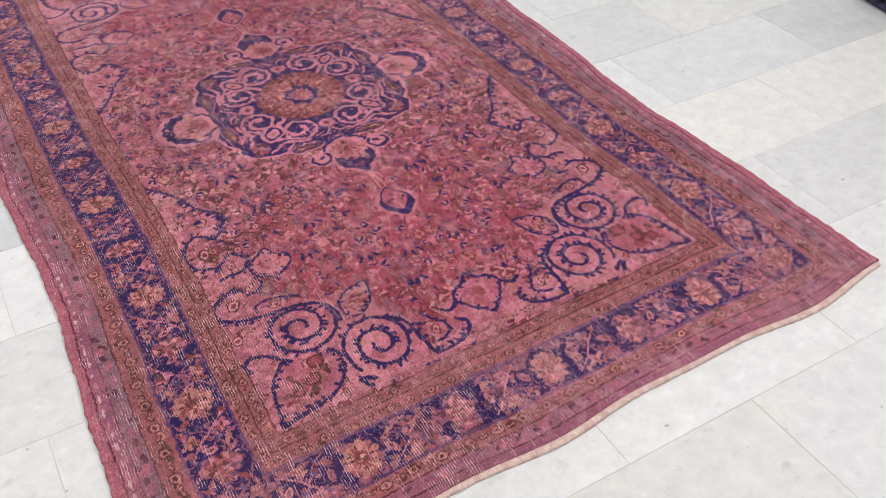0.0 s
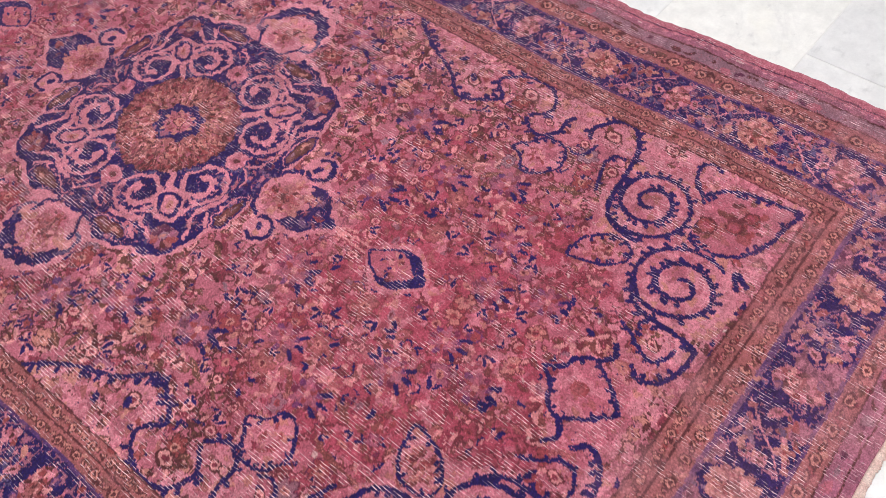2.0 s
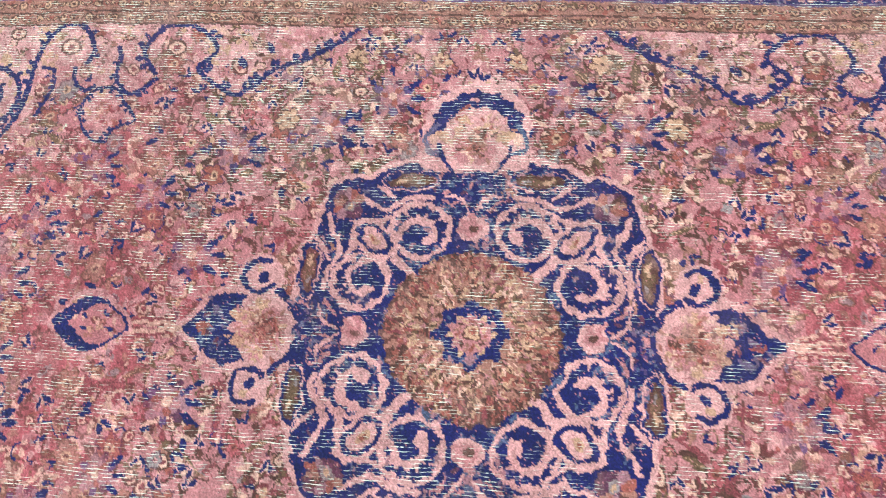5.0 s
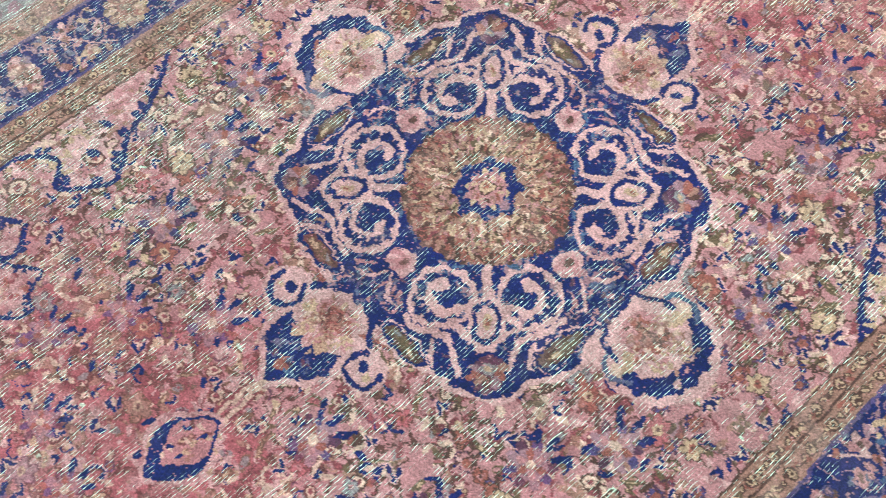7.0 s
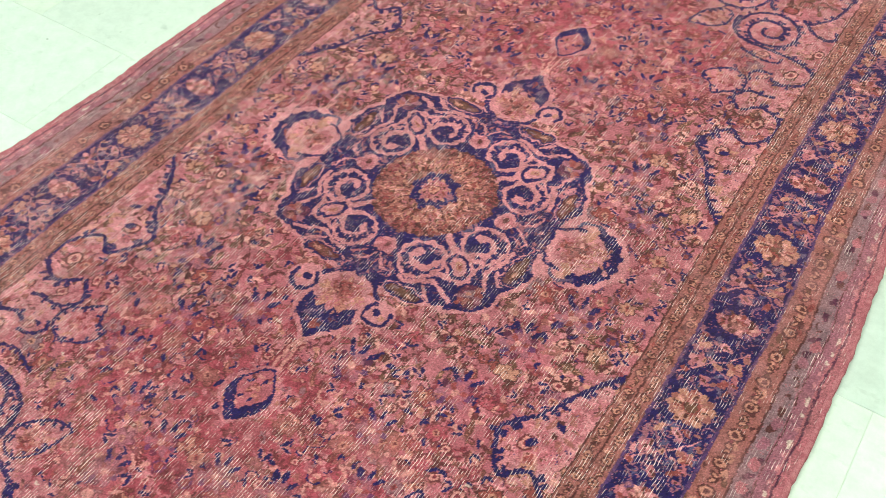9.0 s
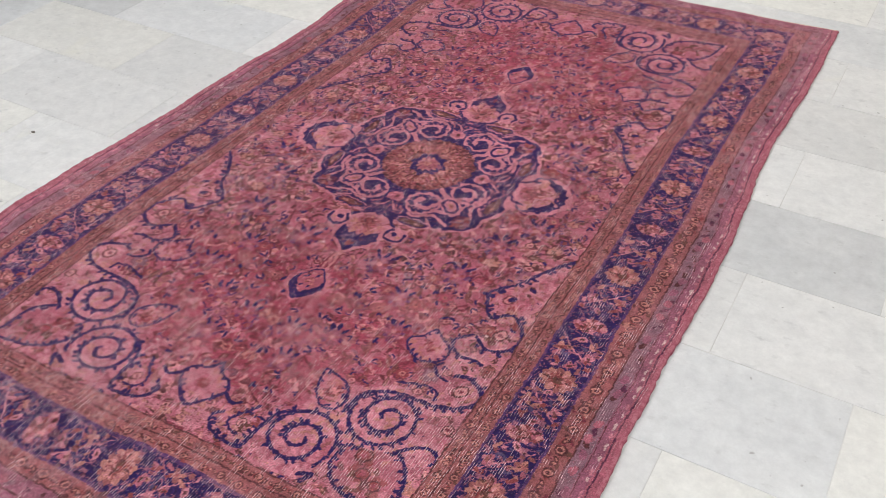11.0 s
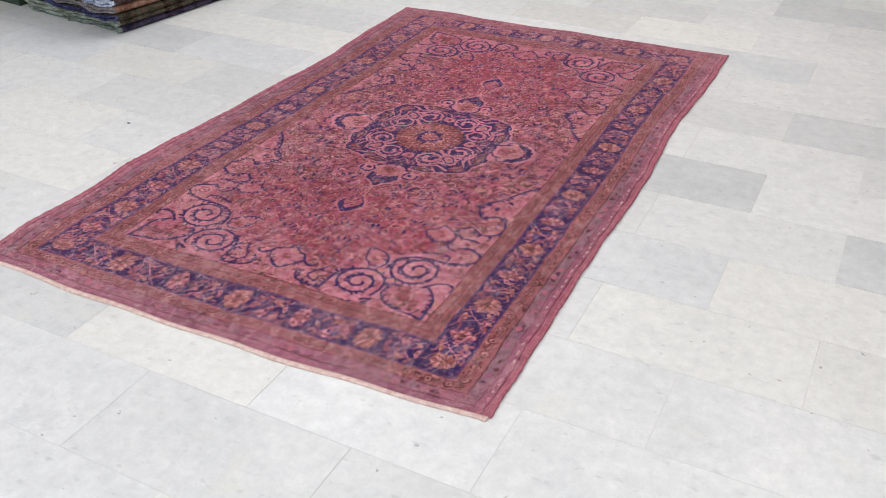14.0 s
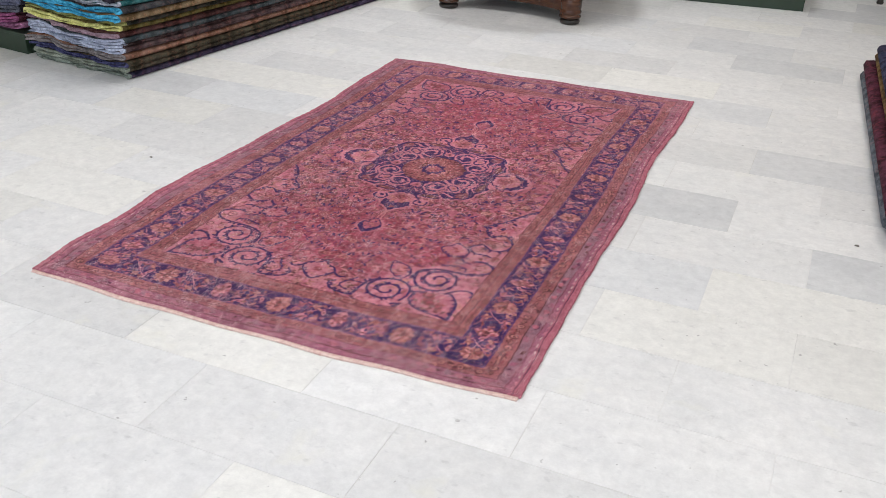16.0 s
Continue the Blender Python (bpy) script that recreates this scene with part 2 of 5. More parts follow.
def paint_poly(pts, colour):
    p = np.array(pts, float)
    w = window(p[:, 0].min(), p[:, 0].max(), p[:, 1].min(), p[:, 1].max())
    if w is None:
        return
    A, B = np.meshgrid(ga[w[1]], gb[w[0]])
    inside = np.zeros(A.shape, bool)
    for (x0, y0), (x1, y1) in zip(p, np.roll(p, -1, 0)):
        if y0 != y1:
            inside ^= ((y0 > B) != (y1 > B)) & (A < (x1 - x0) * (B - y0) / (y1 - y0) + x0)
    design[w][inside] = PALETTE[colour]


def smooth(pts, closed=False, step=0.003):
    """A smooth curve through the points."""
    p = np.array(pts, float)
    ext = np.vstack([p[-1:], p, p[:2]]) if closed else np.vstack([2 * p[0] - p[1], p, 2 * p[-1] - p[-2]])
    out = []
    for k in range(len(ext) - 3):
        q0, q1, q2, q3 = ext[k:k + 4]
        n = max(2, int(np.linalg.norm(q2 - q1) / step))
        t = np.linspace(0, 1, n, endpoint=False)[:, None]
        out.append(0.5 * (2 * q1 + (q2 - q0) * t + (2 * q0 - 5 * q1 + 4 * q2 - q3) * t * t + (3 * q1 - q0 - 3 * q2 + q3) * t ** 3))
    return np.vstack(out + [p[:1] if closed else p[-1:]])


def paint_stroke(curve, width, colour, thorns=0.0, side=1, taper=False):
    n = len(curve)
    for k, (a, b) in enumerate(curve):
        w = width * (0.45 + 0.55 * math.sin(math.pi * (k + 1) / (n + 1))) if taper else width
        paint_disc(a, b, w / 2, w / 2, colour)
    if thorns:
        gap = max(2, int(0.019 / 0.003))
        for k in range(gap, n - gap, gap):
            if rng.random() < 0.22:
                continue
            k = min(n - 2, max(1, k + int(rng.integers(-2, 3))))
            d = curve[k + 1] - curve[k - 1]
            d = d / (np.linalg.norm(d) + 1e-9)
            nrm = np.array((-d[1], d[0])) * side
            q = curve[k] + nrm * thorns * 0.75
            paint_disc(q[0], q[1], thorns * rng.uniform(0.45, 0.65), thorns * rng.uniform(0.3, 0.45), colour, math.atan2(nrm[1], nrm[0]) + 0.5 * side)


def four(fn):
    """Draws a motif in the four quarters of the rug, each a little out of true as a weaver leaves it."""
    for k, (sa, sb) in enumerate(MIRRORS):
        fn(lambda pts, sa=sa, sb=sb: [(sa * x, sb * y) for x, y in pts], sa, sb)


def closed_curve(pts):
    return smooth(pts, closed=True)


def band(a_in, a_out, b_in, b_out, colour):
    """A rectangular frame of the border."""
    A, B = np.abs(ga)[None, :], np.abs(gb)[:, None]
    design[((A < a_out) & (B < b_out)) & ((A >= a_in) | (B >= b_in))] = PALETTE[colour]


# field: rose ground with worn crimson pools
A, B = np.meshgrid(ga, gb)


def field_noise(scale, seed):
    """Smooth noise on the knot grid, -1..1."""
    r = np.random.default_rng(seed)
    na, nb = int(2 * HALF_W / scale) + 4, int(2 * HALF_L / scale) + 4
    g = r.uniform(-1, 1, (nb, na))
    x, y = (A + HALF_W) / scale, (B + HALF_L) / scale
    i, j = x.astype(int), y.astype(int)
    u, v = x - i, y - j
    u, v = u * u * (3 - 2 * u), v * v * (3 - 2 * v)
    return (g[j, i] * (1 - u) + g[j, i + 1] * u) * (1 - v) + (g[j + 1, i] * (1 - u) + g[j + 1, i + 1] * u) * v


pools = np.clip(np.exp(-((np.abs(B) - 0.68) / 0.24) ** 2 - (A / 0.34) ** 2) * 1.25 + 0.35 * field_noise(0.13, 41), 0, 1)
mottle = 0.5 * field_noise(0.03, 1) + 0.35 * field_noise(0.012, 2)
design[pools + 0.45 * mottle > 0.62] = PALETTE["crimson"]
design[pools * 0.3 - mottle > 0.50] = PALETTE["blush"]
design[(mottle > 0.42)] = PALETTE["wine"]


def blossom(a, b, size, kind, turn):
    if kind == 0:
        paint_disc(a, b, size, size * 0.8, "umber", turn)
        paint_disc(a, b, size * 0.72, size * 0.55, "salmon", turn)
        paint_disc(a, b, size * 0.35, size * 0.28, "wine", turn)
    elif kind == 1:
        for m in (-1, 1):
            t = turn + 0.62 * m
            paint_disc(a + size * 0.7 * math.cos(t), b + size * 0.7 * math.sin(t), size * 0.85, size * 0.27, "navy", t)
    elif kind == 2:
        paint_disc(a, b, size, size * 0.42, "olive", turn)
        paint_disc(a, b, size * 0.5, size * 0.18, "tan", turn)
    elif kind == 3:
        paint_disc(a, b, size * 0.9, size * 0.9, "lilac")
        paint_disc(a, b, size * 0.55, size * 0.55, "rust")
        for m in range(5):
            t = turn + m * 1.2566
            paint_disc(a + size * 0.85 * math.cos(t), b + size * 0.85 * math.sin(t), size * 0.3, size * 0.22, "plum", t)
    elif kind == 4:
        paint_disc(a, b, size * 0.8, size * 0.33, "navy", turn)
        paint_disc(a + size * 0.25, b + size * 0.25, size * 0.45, size * 0.22, "salmon", turn)
    else:
        c = ("brown", "rose", "crimson", "blush", "olive", "rose")[int(size * 1e6) % 6]
        paint_disc(a, b, size * 0.9, size * 0.5, c, turn)
        paint_disc(a, b, size * 0.36, size * 0.2, "umber" if c in ("rose", "blush") else "blush", turn)


# soft patches of leaf and petal colour, mirrored about both axes
SOFT = ("olive", "brown", "crimson", "salmon", "rose", "rose", "olive", "rust", "mauve", "tan", "rose", "wine", "brown", "grey_mauve", "umber", "blush")
for k in range(760):
    a, b = rng.uniform(0, 0.545), rng.uniform(0, 1.075)
    size, turn, c = rng.uniform(0.004, 0.0115), rng.uniform(0, 3.14), SOFT[int(rng.integers(len(SOFT)))]
    for sa, sb in MIRRORS:
        x, y = sa * a + rng.normal(0, 0.004), sb * b + rng.normal(0, 0.004)
        slim, t = rng.uniform(0.35, 0.6), turn * sa * sb + rng.normal(0, 0.3)
        if k % 2 == 0:
            paint_disc(x, y, size + 0.0028, size * slim + 0.0028, ("umber", "olive", "wine", "umber")[k // 2 % 4], t)
        paint_disc(x, y, size, size * slim, c, t)
        if k % 3 == 0:
            paint_disc(x, y, size * 0.45, size * 0.25, ("umber", "salmon", "wine")[k % 9 // 3], turn * sa * sb)
# long winding stems with leaves on both sides
for k in range(96):
    a, b, t = rng.uniform(0, 0.54), rng.uniform(0, 1.06), rng.uniform(0, 6.28)
    bend = rng.choice((-1, 1)) * rng.uniform(0.15, 0.5)
    pts = []
    for m in range(9):
        pts.append((a, b))
        a, b, t = a + 0.024 * math.cos(t), b + 0.024 * math.sin(t), t + bend
    curve = smooth(pts)
    stem = ("umber", "wine", "umber", "brown", "umber")[k % 5]
    for sa, sb in MIRRORS:
        line = curve * (sa, sb) + rng.normal(0, 0.004, 2)
        paint_stroke(line, 0.0044 if k % 2 else 0.0034, stem)
        for m in range(5, len(line) - 3, 7):
            d = line[m + 1] - line[m - 1]
            t = math.atan2(d[1], d[0]) + (0.9 if m % 2 else -0.9)
            paint_disc(line[m][0] + 0.009 * math.cos(t), line[m][1] + 0.009 * math.sin(t), 0.0100, 0.0042, ("umber", "salmon", "olive", "navy", "brown", "blush", "umber", "wine")[(k + m) % 8], t)
# sprays: three or four leaves from one point
for k in range(90):
    a, b, t0 = rng.uniform(0, 0.53), rng.uniform(0, 1.06), rng.uniform(0, 6.28)
    c = ("umber", "olive", "brown", "umber", "rust", "wine")[k % 6]
    for sa, sb in MIRRORS:
        x, y = sa * a + rng.normal(0, 0.004), sb * b + rng.normal(0, 0.004)
        for m in range(4):
            t = t0 + (m - 1.5) * 0.55
            paint_disc(x + sa * 0.014 * math.cos(t), y + sb * 0.014 * math.sin(t), 0.012, 0.0042, c if m % 3 else "salmon", math.atan2(sb * math.sin(t), sa * math.cos(t)))
# pale and dark flecks, knots of other wool
for k in range(1000):
    a, b = rng.uniform(-0.545, 0.545), rng.uniform(-1.08, 1.08)
    paint_disc(a, b, rng.uniform(0.003, 0.0075), rng.uniform(0.0016, 0.003), ("salmon", "umber", "blush", "brown", "cream", "plum", "salmon", "wine", "olive", "rose")[k % 10], rng.normal(0, 0.6))
# curls: short dark lines that wind about the flowers
for k in range(300):
    a, b, t0 = rng.uniform(0, 0.53), rng.uniform(0, 1.06), rng.uniform(0, 6.28)
    r, span = rng.uniform(0.008, 0.017), rng.uniform(1.6, 4.2)
    c = ("umber", "umber", "olive", "wine", "umber", "plum", "umber", "navy")[k % 8]
    arc = np.linspace(t0, t0 + span, 14)
    line = np.stack([a + r * np.cos(arc), b + 0.8 * r * np.sin(arc)], 1)
    for sa, sb in MIRRORS:
        paint_stroke(line * (sa, sb) + rng.normal(0, 0.003, 2), 0.0034, c)
        if k % 3 == 0:
            paint_disc(sa * a, sb * b, r * 0.45, r * 0.35, ("tan", "salmon", "olive", "rust")[k // 3 % 4])
# small blossoms: rings, leaves and the paired dark leaves
for k in range(300):
    a, b = rng.uniform(0, 0.545), rng.uniform(0, 1.075)
    kind = rng.choice(6, p=(0.20, 0.28, 0.14, 0.08, 0.12, 0.18))
    size = rng.uniform(0.007, 0.0135) * (1.2 if kind in (0, 3) else 1.0)
    turn = rng.uniform(0, 6.28)
    for sa, sb in MIRRORS:
        t = turn if sa * sb > 0 else -turn
        blossom(sa * a + rng.normal(0, 0.003), sb * b + rng.normal(0, 0.003), size, kind, t if sa > 0 else t + math.pi)


def posy(a, b, size, turn, k):
    """A six-petalled flower with a dark outline and a pale heart."""
    petal, rim = (("rust", "umber"), ("mauve", "plum"), ("tan", "umber"), ("brown", "olive"), ("grey_mauve", "plum"), ("crimson", "umber"), ("rust", "plum"))[k % 7]
    for grow, c in ((1.35, rim), (1.0, petal)):
        for m in range(6):
            t, far = turn + m * 1.0472, size * (0.62 + 0.12 * math.sin(m * 2.1 + k))
            paint_disc(a + far * math.cos(t), b + 0.85 * far * math.sin(t), size * 0.38 * grow, size * 0.27 * grow, c, t + 0.5 * math.sin(k))
    paint_disc(a, b, size * 0.34, size * 0.34, ("rose", "rust", "tan")[k % 3])
    paint_disc(a, b, size * 0.16, size * 0.16, "umber")


def long_leaf(a, b, size, turn, c):
    """A slim pointed leaf with a lit vein."""
    u, v = math.cos(turn), math.sin(turn)
    side = size * 0.30
    pts = [(a - size * u, b - size * v), (a - 0.3 * size * u - side * v, b - 0.3 * size * v + side * u), (a + 0.4 * size * u - 0.7 * side * v, b + 0.4 * size * v + 0.7 * side * u), (a + size * u, b + size * v), (a + 0.2 * size * u + 0.8 * side * v, b + 0.2 * size * v - 0.8 * side * u)]
    paint_poly(pts, c)
    paint_stroke(np.linspace((a - 0.7 * size * u, b - 0.7 * size * v), (a + 0.6 * size * u, b + 0.6 * size * v), 8), 0.0026, "tan" if c == "olive" else "salmon")


def sprig(a, b, size, turn):
    """Two dark leaves that fork from a rosy bud."""
    for m in (-1, 1):
        t = turn + 0.55 * m
        paint_disc(a + size * 0.75 * math.cos(t), b + size * 0.75 * math.sin(t), size * 0.95, size * 0.42, "blush", t)
        paint_disc(a + size * 0.75 * math.cos(t), b + size * 0.75 * math.sin(t), size * 0.78, size * 0.27, "navy", t)
    paint_disc(a + size * 0.9 * math.cos(turn), b + size * 0.9 * math.sin(turn), size * 0.30, size * 0.22, "salmon", turn)


for k in range(190):
    a, b, turn = rng.uniform(0.0, 0.525), rng.uniform(0, 1.05), rng.uniform(0, 6.28)
    for sa, sb in MIRRORS:
        x, y = sa * a + rng.normal(0, 0.004), sb * b + rng.normal(0, 0.004)
        t = math.atan2(sb * math.sin(turn), sa * math.cos(turn))
        if k % 5 in (0, 3):
            posy(x, y, 0.0125 + 0.0045 * (k % 3), t, k)
        elif k % 5 == 1:
            long_leaf(x, y, 0.020 + 0.004 * (k % 3), t, ("olive", "umber", "olive", "wine")[k // 5 % 4])
        else:
            sprig(x, y, 0.0105 + 0.002 * (k % 3), t)


def starflower(a, b, size):
    for m in range(9):
        t = m * 0.698
        paint_disc(a + size * math.cos(t), b + size * math.sin(t), size * 0.42, size * 0.26, ("lilac", "plum", "mauve")[m % 3], t)
    paint_disc(a, b, size * 0.85, size * 0.85, "mauve")
    for m in range(6):
        t = m * 1.047 + 0.3
        paint_disc(a + size * 0.55 * math.cos(t), b + size * 0.55 * math.sin(t), size * 0.30, size * 0.2, ("rust", "rose")[m % 2], t)
    paint_disc(a, b, size * 0.28, size * 0.28, "salmon")
    for m in (-1, 0, 1):
        t = 1.57 + 0.6 * m
        paint_disc(a + 1.6 * size * math.cos(t), b + 1.6 * size * math.sin(t), size * 0.55, size * 0.2, "navy", t)


for fa, fb in ((0.115, 0.435), (0.30, 0.39), (0.16, 0.70), (0.40, 0.14), (0.10, 0.82), (0.22, 0.52), (0.34, 0.24), (0.27, 0.62), (0.06, 0.73)):
    for sa, sb in MIRRORS:
        starflower(sa * fa, sb * fb, 0.021 if fb > 0.45 else 0.026)

# spandrels
SPANDREL = ((0.545, 0.20), (0.467, 0.305), (0.412, 0.387), (0.40, 0.415), (0.447, 0.478), (0.52, 0.475), (0.533, 0.54), (0.44, 0.546), (0.41, 0.59),
            (0.345, 0.58), (0.315, 0.625), (0.366, 0.67), (0.416, 0.655), (0.46, 0.68), (0.46, 0.74), (0.40, 0.80), (0.33, 0.82), (0.235, 0.815), (0.21, 0.867),
            (0.226, 0.93), (0.18, 1.0), (0.12, 1.0), (0.085, 0.965), (0.03, 0.93), (0.0, 0.96), (0.0, 1.085), (0.55, 1.085), (0.55, 0.2))


def spiral(a, b, turns, r0, r1, start, hand):
    t = np.linspace(0, 1, int(260 * turns / 2))
    ang = start + hand * 2 * math.pi * turns * t
    r = r0 + (r1 - r0) * t
    return np.stack([a + r * np.cos(ang), b + r * np.sin(ang)], 1)


def spandrel(q, sa, sb):
    hand = sa * sb
    m = np.array((sa, sb))

    def lower(y):
        """The part with the scrolls sits a little nearer to the middle."""
        return y - 0.024 * min(1.0, max(0.0, (y - 0.66) / 0.16))

    def fold(pts):
        return np.array([(x, lower(y)) for x, y in pts]) * m

    outline = fold(SPANDREL)
    # the ground lies over most of the field's flowers
    p = outline
    w = window(p[:, 0].min(), p[:, 0].max(), p[:, 1].min(), p[:, 1].max())
    keep = design[w].copy()
    paint_poly(p, "blush")
    old = (rng.random(keep.shape) < 0.08) | np.isin(keep, [PALETTE[c] for c in ("brown", "olive", "umber", "rust", "salmon", "tan")]) & (mottle[w] > 0.02)
    inside = design[w] == PALETTE["blush"]
    design[w] = np.where(inside & old, keep, design[w])

    def line(pts, width=0.0085, thorns=0.011, side=1, taper=False):
        paint_stroke(smooth(fold(pts)), width, "navy", thorns, side * hand, taper)

    # filled leaf towards the corner
    leaf = ((0.425, 0.972), (0.465, 0.976), (0.50, 1.008), (0.513, 1.05), (0.516, 1.09), (0.52, 1.12), (0.485, 1.112), (0.44, 1.105), (0.40, 1.092), (0.372, 1.07), (0.355, 1.04), (0.36, 1.0))
    leaf = [(x, y - 0.035) for x, y in leaf]
    paint_poly(closed_curve(fold(leaf)), "rose")
    for k in range(46):
        t = rng.uniform(0, 1)
        x, y = 0.40 + 0.08 * t + rng.normal(0, 0.020), 0.955 + 0.070 * t + rng.normal(0, 0.020)
        paint_disc(sa * x, sb * y, 0.011, 0.006, ("brown", "olive", "rust", "blush", "umber")[k % 5], rng.uniform(0, 3))
    # three outlined flowers in the leaf
    for x, y, r in ((0.405, 0.948, 0.020), (0.428, 0.985, 0.017), (0.462, 1.000, 0.015)):
        paint_disc(sa * x, sb * y, r, r * 0.85, "umber")
        paint_disc(sa * x, sb * y, r * 0.76, r * 0.62, "rust")
        paint_disc(sa * x, sb * y, r * 0.36, r * 0.36, "crimson")
    paint_stroke(closed_curve(fold(leaf)), 0.0085, "navy", 0.011, hand)
    # spirals
    for (ca, cb, st) in ((0.392, 0.846, 2.6), (0.262, 0.970, -0.4)):
        paint_disc(sa * ca, sb * cb, 0.090, 0.088, "blush")
        s = spiral(0, 0, 2.15, 0.012, 0.083, st, 1) * m + np.array((sa * ca, sb * cb))
        paint_stroke(s, 0.0092, "navy")
        paint_stroke(s[60:], 0.0086, "navy", 0.0115, -hand)
    # pointed oval between the spirals
    oval = fold(((0.205, 0.815), (0.232, 0.815), (0.262, 0.826), (0.285, 0.848), (0.291, 0.872), (0.283, 0.895), (0.262, 0.905), (0.238, 0.893), (0.218, 0.868), (0.208, 0.842)))
    paint_poly(closed_curve(oval), "blush")
    for k in range(60):
        paint_disc(sa * (0.252 + rng.normal(0, 0.014)), sb * (0.840 + rng.normal(0, 0.015)), 0.0065, 0.0032, ("brown", "umber", "rust", "tan", "salmon", "olive")[k % 6], rng.uniform(0, 3))
    paint_stroke(closed_curve(oval), 0.0062, "navy", 0.010, hand)
    # scalloped outline of the spandrel, from the side to the end
    line(((0.535, 0.205), (0.485, 0.27), (0.45, 0.345), (0.413, 0.387), (0.402, 0.41), (0.424, 0.455), (0.449, 0.477), (0.470, 0.457), (0.492, 0.449), (0.52, 0.474), (0.534, 0.506), (0.531, 0.542), (0.51, 0.566), (0.476, 0.575), (0.442, 0.55)), 0.009, 0.014, -1)
    line(((0.431, 0.548), (0.411, 0.572), (0.408, 0.594), (0.434, 0.617), (0.472, 0.617), (0.49, 0.622)))
    quatre = ((0.356, 0.572), (0.340, 0.602), (0.314, 0.617), (0.318, 0.641), (0.342, 0.661), (0.366, 0.673), (0.397, 0.661), (0.414, 0.642), (0.412, 0.612), (0.388, 0.594))
    paint_poly(fold(quatre), "blush")
    for k in range(18):
        paint_disc(sa * (0.366 + rng.normal(0, 0.013)), sb * (0.625 + rng.normal(0, 0.013)), 0.006, 0.003, ("rust", "brown", "salmon", "wine")[k % 4], rng.uniform(0, 3))
    paint_stroke(closed_curve(fold(quatre)), 0.0062, "navy", 0.009, -hand)
    line(((0.416, 0.655), (0.408, 0.674), (0.417, 0.693), (0.435, 0.701), (0.451, 0.703)), 0.0075, 0.0)
    line(((0.460, 0.678), (0.482, 0.670), (0.502, 0.677), (0.524, 0.695), (0.536, 0.719), (0.534, 0.746), (0.510, 0.771), (0.477, 0.787), (0.432, 0.795), (0.371, 0.802), (0.325, 0.825), (0.306, 0.858), (0.303, 0.895)), 0.010, 0.012, -1)
    line(((0.36, 0.767), (0.385, 0.755), (0.419, 0.743), (0.447, 0.750), (0.452, 0.773)), 0.0075, 0.008)
    line(((0.46, 0.935), (0.473, 0.920), (0.495, 0.905), (0.518, 0.901), (0.535, 0.918), (0.528, 0.935)), 0.009, 0.0)
    line(((0.315, 1.065), (0.342, 1.055), (0.33, 1.078)), 0.011, 0.0)
    line(((0.224, 0.936), (0.203, 0.947), (0.186, 0.970), (0.180, 1.006), (0.178, 1.039), (0.173, 1.070), (0.150, 1.075), (0.112, 1.07), (0.084, 1.055), (0.072, 1.03), (0.088, 1.012)), 0.009, 0.012, 1)
    line(((0.147, 0.962), (0.137, 0.985), (0.120, 1.006), (0.112, 1.027), (0.127, 1.045), (0.152, 1.05)), 0.0075, 0.008)
    quatre2 = ((0.028, 0.915), (0.0, 0.93), (0.0, 1.0), (0.020, 1.02), (0.045, 0.99), (0.062, 0.965), (0.045, 0.94))
    paint_poly(fold(quatre2), "blush")
    paint_stroke(smooth(fold(((0.0, 0.905), (0.02, 0.93), (0.045, 0.94), (0.06, 0.965), (0.045, 0.992), (0.02, 1.02), (0.0, 1.035)))), 0.008, "navy", 0.009, hand)
    paint_disc(0, sb * 0.946, 0.014, 0.014, "rust")
    line(((0.06, 0.97), (0.085, 0.985), (0.105, 0.975)), 0.009, 0.0)
    # small flowers lying in the spandrel
    for x, y, r in ((0.455, 0.405, 0.018), (0.49, 0.52, 0.02), (0.45, 0.59, 0.012), (0.49, 0.72, 0.02), (0.44, 0.68, 0.012), (0.41, 0.77, 0.014), (0.14, 1.02, 0.013), (0.52, 0.84, 0.016)):
        y = lower(y)
        paint_disc(sa * x, sb * y, r, r * 0.8, "umber", x * 9)
        paint_disc(sa * x, sb * y, r * 0.75, r * 0.55, "salmon", x * 9)
        paint_disc(sa * x, sb * y, r * 0.35, r * 0.35, "wine")
    paint_disc(sa * 0.463, sb * 0.40, 0.011, 0.008, "navy", 0.6)
    for x, y, t in ((0.50, 0.33, 0.8), (0.475, 0.355, 2.0), (0.515, 0.37, 0.2)):
        paint_disc(sa * x, sb * y, 0.013, 0.005, "brown", hand * t)
    paint_disc(sa * 0.492, sb * 0.352, 0.012, 0.006, "navy", hand * 0.5)


four(spandrel)

# medallion
RIM = ((0, 0.256), (0.07, 0.262), (0.118, 0.260), (0.150, 0.244), (0.178, 0.240), (0.208, 0.228), (0.238, 0.212), (0.250, 0.186), (0.252, 0.160), (0.270, 0.130), (0.282, 0.085), (0.284, 0.045), (0.278, 0))


